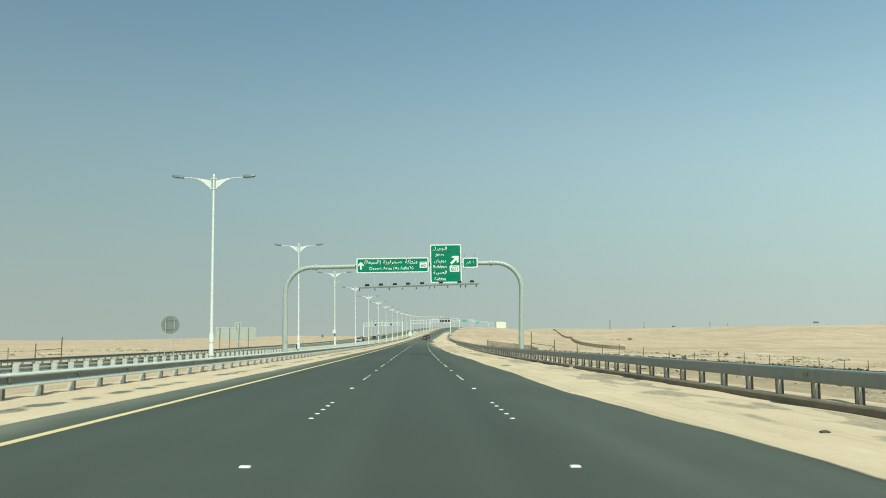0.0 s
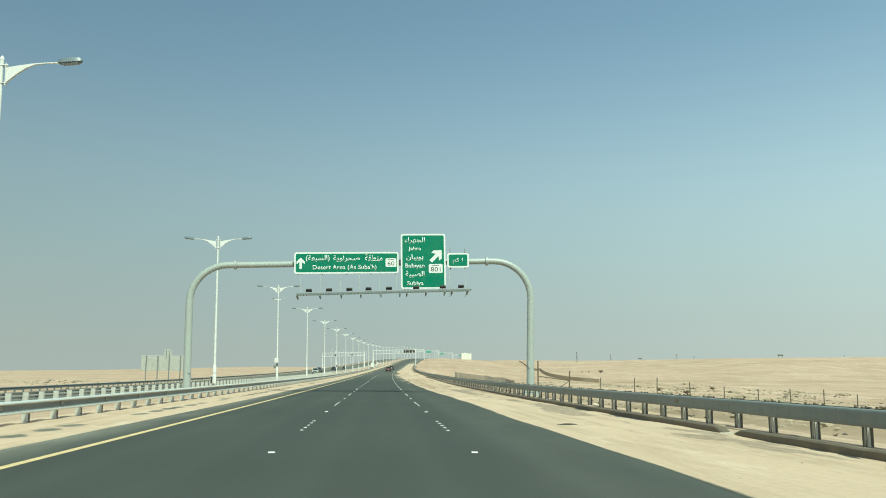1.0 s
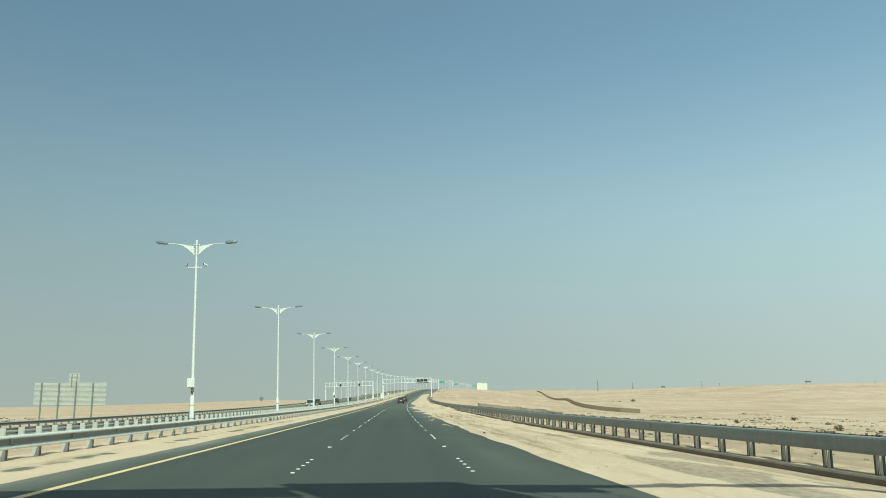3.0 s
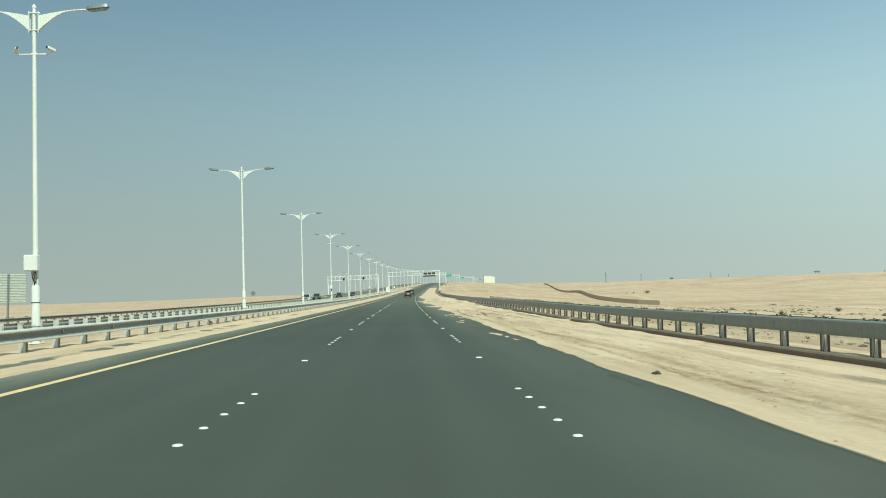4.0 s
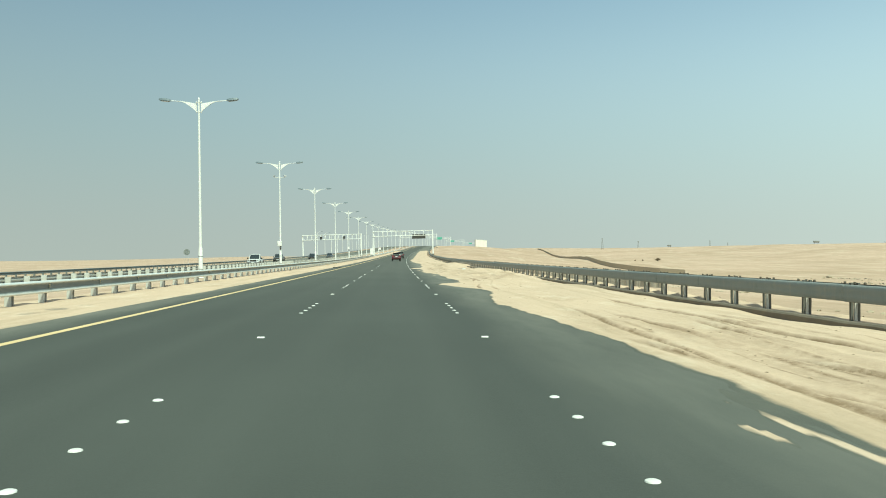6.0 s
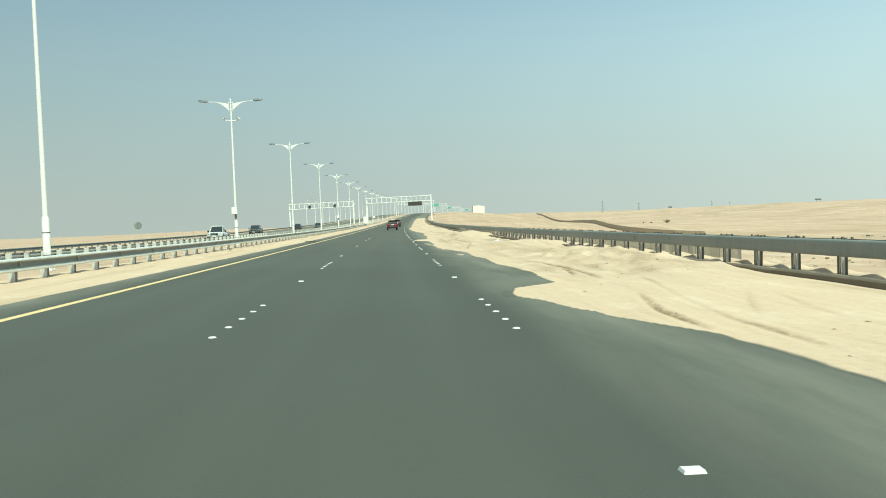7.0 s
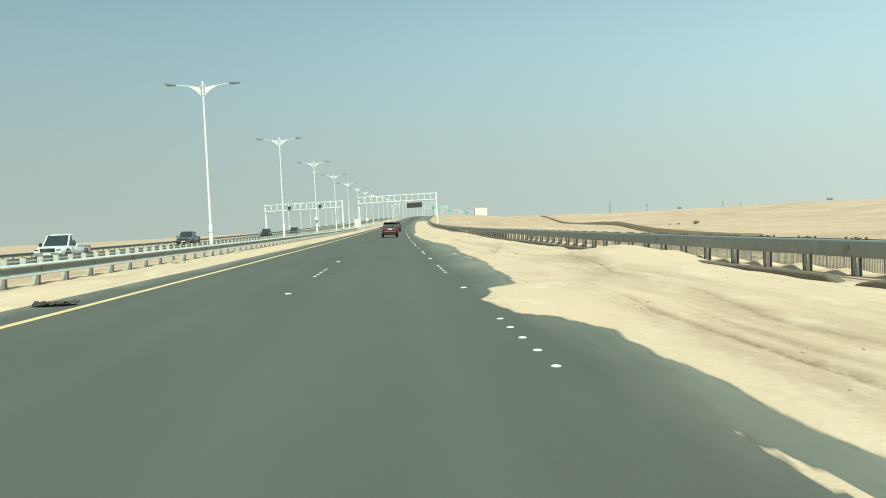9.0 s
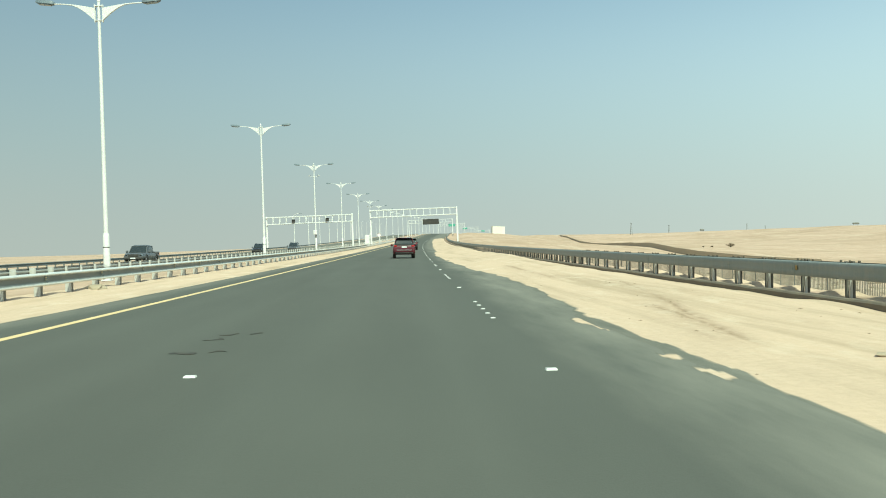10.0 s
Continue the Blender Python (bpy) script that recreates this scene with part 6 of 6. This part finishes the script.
def clods():
    """Small lumps and scraps that lie on the drifted sand."""
    rng = random.Random(31)
    g = Mesh()
    base = [(1, 0, 0), (0.2, 0.9, 0.1), (-0.9, 0.1, 0), (0.1, -1, 0.05), (0.3, 0.1, 0.5), (0, 0, -0.6)]
    faces = [(0, 1, 4), (1, 2, 4), (2, 3, 4), (3, 0, 4), (1, 0, 5), (2, 1, 5), (3, 2, 5), (0, 3, 5)]
    for k in range(11000):
        y = rng.uniform(0, 290)
        x = rng.uniform(3.0, 8.5)
        z, cover, churn = right_drift(x, y)
        if cover < 0.8 or rng.random() > 0.03 + 0.7 * churn:
            continue
        s = rng.uniform(0.008, 0.030)
        a, p = rng.uniform(0, 6.3), on_road(x, y, z)
        c, q = math.cos(a) * s, math.sin(a) * s
        g.add([(p.x + u * c * 1.6 - v * q, p.y + u * q * 1.6 + v * c, p.z + w * s) for u, v, w in base], faces)
    tagged(new("clods", g.data("clods", painted("crusted_sand", (0.22, 0.16, 0.10), 0.95, 0.4, (0.42, 0.32, 0.22)))), "small brown clods and grit lying on the drifted sand", "clod", kind="stuff")


clods()


def chute(y):
    """A pale concrete drain chute: a dished floor that leads through the kerb and down the bank between two low wings."""
    g = Mesh()
    rows = []
    for x, half, floor, wing in ((8.58, 0.26, 0.022, 0.026), (8.72, 0.30, 0.022, 0.034), (8.90, 0.42, 0.02, 0.06), (9.20, 0.60, 0.01, 0.075), (9.6, 0.80, -0.04, 0.03), (10.8, 0.90, -0.45, -0.35)):
        prof = [(-half - 0.14, wing - 0.30), (-half - 0.14, wing), (-half, wing), (-half * 0.45, floor), (half * 0.45, floor), (half, wing), (half + 0.14, wing), (half + 0.14, wing - 0.30)]
        rows.append([(x, a, b) for a, b in prof])
    g.sweep(rows)
    ob = new("drain_chute", g.data("drain_chute", PALE_CONCRETE))
    ob.matrix_basis = road_pose(0, y, -sag(8.9, y) + sag(0, y))
    tagged(ob, "pale concrete drain chute cut through the kerb", "drain", "drain chutes along the kerb")


PALE_CONCRETE = painted("pale_concrete", (0.47, 0.41, 0.32), 0.9, 0.35)
for cy in CHUTES:
    chute(cy)

torn_sheet(-6.15, 248.4, 0.8, 0.6, 2.0, "crumpled black plastic sheet beside the yellow line")
lump("concrete_chunk", -8.85, 268.2, 0.08, (0.34, 0.22, 0.10), MAT_STONE, "broken pale concrete slab by the guardrail", "debris", 1.0)
lump("concrete_chunk", -9.0, 282.4, 0.08, (0.30, 0.25, 0.12), MAT_STONE, "broken pale concrete block by a guardrail post", "debris", 5.0)
lump("rag", -9.6, 147.0, 0.10, (0.18, 0.14, 0.10), MAT_CLOTH, "dark rag under the guardrail", "debris", 3.0)


def barrier_block(x, y, turn):
    """A hollow plastic barrier block, narrower at the top, with a foot ledge and a crushed corner."""
    g = Mesh()
    rings = []
    for z, a, b in ((0.0, 0.27, 0.20), (0.06, 0.27, 0.20), (0.075, 0.235, 0.165), (0.28, 0.19, 0.13), (0.36, 0.175, 0.11), (0.375, 0.15, 0.09)):
        rings.append([(sx * a + 0.03 * noise.noise((sx, sy, z * 4)) + 0.25 * z * (sx > 0), sy * b, z - 0.05 * (sx < 0) * z) for sx, sy in ((-1, -1), (0, -1), (1, -1), (1, 0), (1, 1), (0, 1), (-1, 1), (-1, 0))])
    g.sweep(rings)
    ob = new("barrier_block", g.data("barrier_block", MAT_SALMON))
    ob.matrix_basis = road_pose(x, y, -0.02) @ pose(0, 0, 0, 0, 8, turn)
    tagged(ob, "sun-faded orange plastic barrier block under the guardrail", "barrier")


def fallen_cone(x, y, turn):
    """A traffic cone that lies on its side."""
    cone = thing("traffic_cone", road_pose(x, y, 0.16) @ pose(0, 0, 0, 0, 78, turn), "toppled faded orange traffic cone with white bands", "traffic cone")
    n = 16

    def ring(r, z):
        return [(r * math.cos(2 * math.pi * i / n), r * math.sin(2 * math.pi * i / n), z) for i in range(n)]

    g = Mesh()
    g.sweep([ring(r, z) for r, z in ((0.165, 0.03), (0.15, 0.05), (0.038, 0.66), (0.028, 0.68))])
    part("body", g, MAT_SALMON, cone, smooth=True)
    for z in (0.22, 0.42):
        g = Mesh()
        g.sweep([ring(0.152 - 0.184 * (q - 0.05) + 0.003, q) for q in (z, z + 0.10)])
        part("white_band", g, MAT_SIGNWHITE, cone, smooth=True)
    g = Mesh()
    g.box((0, 0, 0.015), (0.40, 0.40, 0.03), bevel=0.01)
    part("base", g, MAT_SALMON, cone)


MAT_SALMON = painted("faded_orange_plastic", (0.55, 0.27, 0.16), 0.6, 0.3, (0.5, 0.4, 0.3), scale=6)
barrier_block(-9.62, 156.2, 12)
fallen_cone(-9.75, 239.9, 250)
lump("scrap_block", -8.75, 229.25, 0.04, (0.11, 0.08, 0.05), MAT_CLOTH, "small black lump on the sand at a post foot", "debris", 14.0)
lump("stone", 6.3, 12.6, right_drift(6.3, 12.6)[0] + 0.010, (0.09, 0.055, 0.03), MAT_SKID, "small dark scrap lying on the sand", "debris", 6.0)
lump("stone", 4.4, 117.2, right_drift(4.4, 117.2)[0] + 0.014, (0.07, 0.055, 0.04), MAT_SKID, "small dark scrap lying on the sand", "debris", 7.0)
lump("stone", 5.4, 49.6, right_drift(5.4, 49.6)[0] + 0.010, (0.25, 0.08, 0.03), MAT_SKID, "flat dark strip lying on the sand", "debris", 8.0)
for x, y, z, size, seed in ((10.45, 66.0, 0.0, (0.13, 0.10, 0.11), 15.0), (20.5, 78.2, 0.05, (0.34, 0.22, 0.15), 16.0)):
    lump("paper_scrap", x, y, terrain(x, y) - rise(y) + z, size, MAT_SIGNWHITE, "crumpled white plastic bag caught on the stony ground", "debris", seed)
lump("paper_scrap", 5.1, 217.2, right_drift(5.1, 217.2)[0] + 0.010, (0.07, 0.045, 0.03), MAT_STONE, "scrap of white rubbish on the sand", "debris", 9.0)
lump("paper_scrap", 6.42, 229.4, right_drift(6.42, 229.4)[0] + 0.021, (0.15, 0.10, 0.06), MAT_SIGNWHITE, "crumpled white bag on the sand", "debris", 10.0)
lump("paper_scrap", 5.35, 265.2, right_drift(5.35, 265.2)[0] + 0.010, (0.10, 0.09, 0.03), MAT_STONE, "white and dark scrap on the sand", "debris", 11.0)


def skid(x, y, length, width, turn, seed):
    g = Mesh()
    n = 16
    for i in range(n):
        u = i / (n - 1)
        w = width * (0.35 + 0.65 * math.sin(u * math.pi)) * (1 + 0.4 * noise.noise((u * 8, seed, 0)))
        bow = 0.08 * math.sin(u * 5 + seed)
        g.v += [((u - 0.5) * length, bow - w / 2, 0.003), ((u - 0.5) * length, bow + w / 2, 0.003), ((u - 0.5) * length, bow + w / 2, 0.006), ((u - 0.5) * length, bow - w / 2, 0.006)]
    g.f = [(4 * i + a, 4 * i + (a + 1) % 4, 4 * i + 4 + (a + 1) % 4, 4 * i + 4 + a) for i in range(n - 1) for a in range(4)]
    ob = new("tyre_scrap", g.data("tyre_scrap", MAT_SKID))
    ob.matrix_basis = road_pose(x, y) @ pose(0, 0, 0, 0, 0, turn)
    tagged(ob, "thin black strip of torn tyre rubber on the asphalt", "debris", "tyre scraps on the road")


for x, y, l, w, turn, seed in ((-2.4, 267.2, 0.30, 0.22, 30, 1.0), (-2.35, 268.7, 0.35, 0.10, 65, 2.0), (-2.28, 269.3, 0.30, 0.12, 20, 3.0), (-1.9, 269.4, 0.18, 0.14, 0, 4.0), (-2.0, 267.3, 0.22, 0.10, 10, 5.0), (-1.4, 256.4, 0.3, 0.10, 5, 6.0), (2.1, 257.6, 0.25, 0.08, 15, 7.0)):
    skid(x, y, l, w, turn, seed)


def scatter():
    """Stones and dry tufts over the desert beyond the fence."""
    rng = random.Random(7)
    st, sh = Mesh(), Mesh()
    shapes = []
    for k in range(7):
        bm = bmesh.new()
        bmesh.ops.create_icosphere(bm, subdivisions=1, radius=1.0)
        shapes.append([v.co * (1 + 0.55 * noise.noise(v.co * 1.2 + Vector((5.0 * k, 0, 0)))) for v in bm.verts])
        faces = [tuple(v.index for v in f.verts) for f in bm.faces]
        bm.free()
    for k in range(15000):
        right = rng.random() < 0.92
        d = 11.5 + 130 * rng.random() ** 1.7 if right else -(38 + 120 * rng.random() ** 1.6)
        y = rng.uniform(-10, 420)
        if right and noise.noise((d * 0.06, y * 0.03, 2.0)) < -0.05 - 0.2 * (d < 30):
            continue
        s = rng.uniform(0.03, 0.15) ** 1.15 * (0.6 + 0.4 * smooth((abs(d) - 16) / 20)) * (1 + abs(d) / 45) * (1 + 1.6 * smooth(4 * noise.noise((d * 0.035, y * 0.02, 6.0))))
        z = terrain(d, y)
        turn = rng.uniform(0, 6.3)
        c, q = math.cos(turn), math.sin(turn)
        kx, ky, kz = s * rng.uniform(0.7, 1.5), s * rng.uniform(0.7, 1.3), s * rng.uniform(0.4, 0.8)
        vs = [(d + bend(y) + (a * c - b * q) * kx, y + (a * q + b * c) * ky, z + e * kz) for a, b, e in shapes[k % 7]]
        (st if rng.random() < 0.88 else sh).add(vs, faces)
    for cx, cy, spread, many in ((70, 168, 9, 260), (58, 150, 6, 120), (44, 128, 4, 70), (90, 205, 12, 200), (33, 110, 3, 60), (60, 112, 5, 90)):
        for k in range(many):
            d, y = rng.gauss(cx, spread), rng.gauss(cy, spread * 1.6)
            s = rng.uniform(0.12, 0.5) ** 1.3
            z, turn = terrain(d, y), rng.uniform(0, 6.3)
            c, q = math.cos(turn) * s, math.sin(turn) * s
            (st if rng.random() < 0.72 else sh).add([(d + bend(y) + (a * c - b * q) * 1.3, y + a * q + b * c, z + e * s * 0.6) for a, b, e in shapes[k % 7]], faces)
    tagged(new("stones", st.data("stones", MAT_STONE)), "scattered pale desert stones", "stone", kind="stuff")
    tagged(new("dark_stones", sh.data("dark_stones", MAT_RUST)), "scattered dark desert stones", "stone", kind="stuff")


scatter()


def tufts():
    """Dry grass tufts behind the roadside fence."""
    rng = random.Random(11)
    g = Mesh()
    for k in range(900):
        x, y = 13 + 70 * rng.random() ** 1.5, rng.uniform(10, 190)
        bx = x + bend(y)
        if noise.noise((x * 0.05, y * 0.025, 5.0)) < 0.02:
            continue
        z = terrain(x, y)
        r = rng.uniform(0.10, 0.27)
        for i in range(14):
            a = rng.uniform(0, 6.283)
            d = Vector((math.cos(a), math.sin(a), 0))
            w = Vector((-d.y, d.x, 0)) * 0.03 * r / 0.2
            p = Vector((bx, y, z - 0.03)) + d * r * 0.25 * rng.random()
            q = p + d * r * rng.uniform(0.3, 1.0) + Vector((0, 0, r * rng.uniform(0.35, 0.85)))
            g.add([p - w, p + w, q], [(0, 1, 2)])
    tagged(new("dry_tufts", g.data("dry_tufts", MAT_SHRUB)), "tufts of dry desert grass", "grass", kind="stuff")


tufts()


def shrub(x, y, size, seed):
    """A dry desert bush: many thin bent twigs from one root, thick with small leaf blades."""
    rng = random.Random(seed)
    z = terrain(x - bend(y), y)
    bush = thing("shrub", pose(x, y, z), "low dark dry desert shrub growing in the sand", "shrub", "desert shrubs")
    tw, lf = Mesh(), Mesh()
    for k in range(26):
        a, b = rng.uniform(0, 6.283), rng.uniform(0.2, 1.25)
        tip = Vector((math.cos(a) * math.sin(b) * 1.4, math.sin(a) * math.sin(b) * 1.4, math.cos(b))) * size * rng.uniform(0.7, 1.1)
        mid = tip * 0.5 + Vector((0, 0, 0.12 * size))
        tw.tube([(0, 0, -0.1), mid, tip], [0.03 * size, 0.02 * size, 0.006 * size], 4)
        for i in range(16):
            u = rng.uniform(0.35, 1.05)
            p = (mid + (tip - mid) * (u - 0.5) * 2 if u > 0.5 else mid * u * 2) + Vector((rng.uniform(-1, 1), rng.uniform(-1, 1), rng.uniform(-0.6, 1))) * 0.14 * size
            d = Vector((rng.uniform(-1, 1), rng.uniform(-1, 1), rng.uniform(-1, 1))).normalized() * 0.10 * size
            e = d.cross(Vector((0.3, 0.5, 0.8))).normalized() * 0.045 * size
            lf.add([p - d, p + e, p + d, p - e], [(0, 1, 2, 3)])
    part("twigs", tw, MAT_RUST, bush)
    part("leaves", lf, MAT_SHRUB, bush)


for n, (x, y, size) in enumerate([(160.5, 656, 1.8), (152, 658, 0.75), (145.5, 652, 0.65), (46, 150, 0.7), (52, 158, 0.6), (60, 190, 0.7), (38, 96, 0.5), (34, 88, 0.45), (58, 120, 0.7), (66, 133, 0.8), (75, 240, 0.8), (90, 300, 1.0), (120, 330, 1.1), (-70, 140, 0.6), (-82, 150, 0.7), (-95, 190, 0.8), (-64, 110, 0.5)]):
    shrub(desert(x, y), y, size, 20 + n)


def lattice_mast(x, y, top, wide):
    z = terrain(x - bend(y), y) - 1.0
    h = top - z
    m = thing("radio_mast", pose(x, y, z), "thin dark lattice mast on the far ridge", "mast", "masts on the far ridge")
    for a, b in ((-0.5, -0.5), (0.5, -0.5), (0.0, 0.6)):
        g = Mesh()
        g.tube([(a * wide, b * wide, 0), (a * 0.2 * wide, b * 0.2 * wide, h)], 0.13, 5)
        part("leg", g, MAT_MASTGREY, m)
    for i in range(1, 6):
        k = wide * (1 - 0.8 * i / 6)
        g = Mesh()
        g.box((0, 0, h * i / 6), (k, k, 0.18))
        part("ring", g, MAT_MASTGREY, m)
    g = Mesh()
    g.box((0, 0, h - 0.3), (1.3, 1.3, 0.9), bevel=0.2)
    part("antenna", g, MAT_MASTGREY, m)


def raised_tank(x, y, top, wide, high):
    z = terrain(x - bend(y), y) - 1.0
    h = top - z
    m = thing("water_tank", pose(x, y, z), "dark tank on thin legs beyond the far ridge", "tank", "tanks beyond the far ridge")
    g = Mesh()
    g.tube([(-wide / 2, 0, h - high / 2), (-wide * 0.42, 0, h - high / 2), (wide * 0.42, 0, h - high / 2), (wide / 2, 0, h - high / 2)], [high * 0.3, high / 2, high / 2, high * 0.3], 14)
    part("tank", g, MAT_MASTGREY, m, smooth=True)
    for a in (-0.3, 0.3):
        for b in (-0.7, 0.7):
            g = Mesh()
            g.tube([(a * wide, b, 0), (a * wide, b * 0.6, h - high * 0.6)], 0.14, 5)
            part("leg", g, MAT_MASTGREY, m)


for x, y, top, wide in ((290.6, 1234.8, 36.0, 3.0), (362.0, 1310.0, 35.0, 2.0), (476.0, 1337.0, 37.0, 3.5), (523.0, 1385.0, 35.5, 2.0), (905.0, 1600.0, 45.0, 2.5)):
    lattice_mast(x, y, top, wide)
raised_tank(425.0, 1362.0, 31.5, 5.5, 2.4)
raised_tank(780.0, 1606.0, 46.0, 11.0, 3.2)
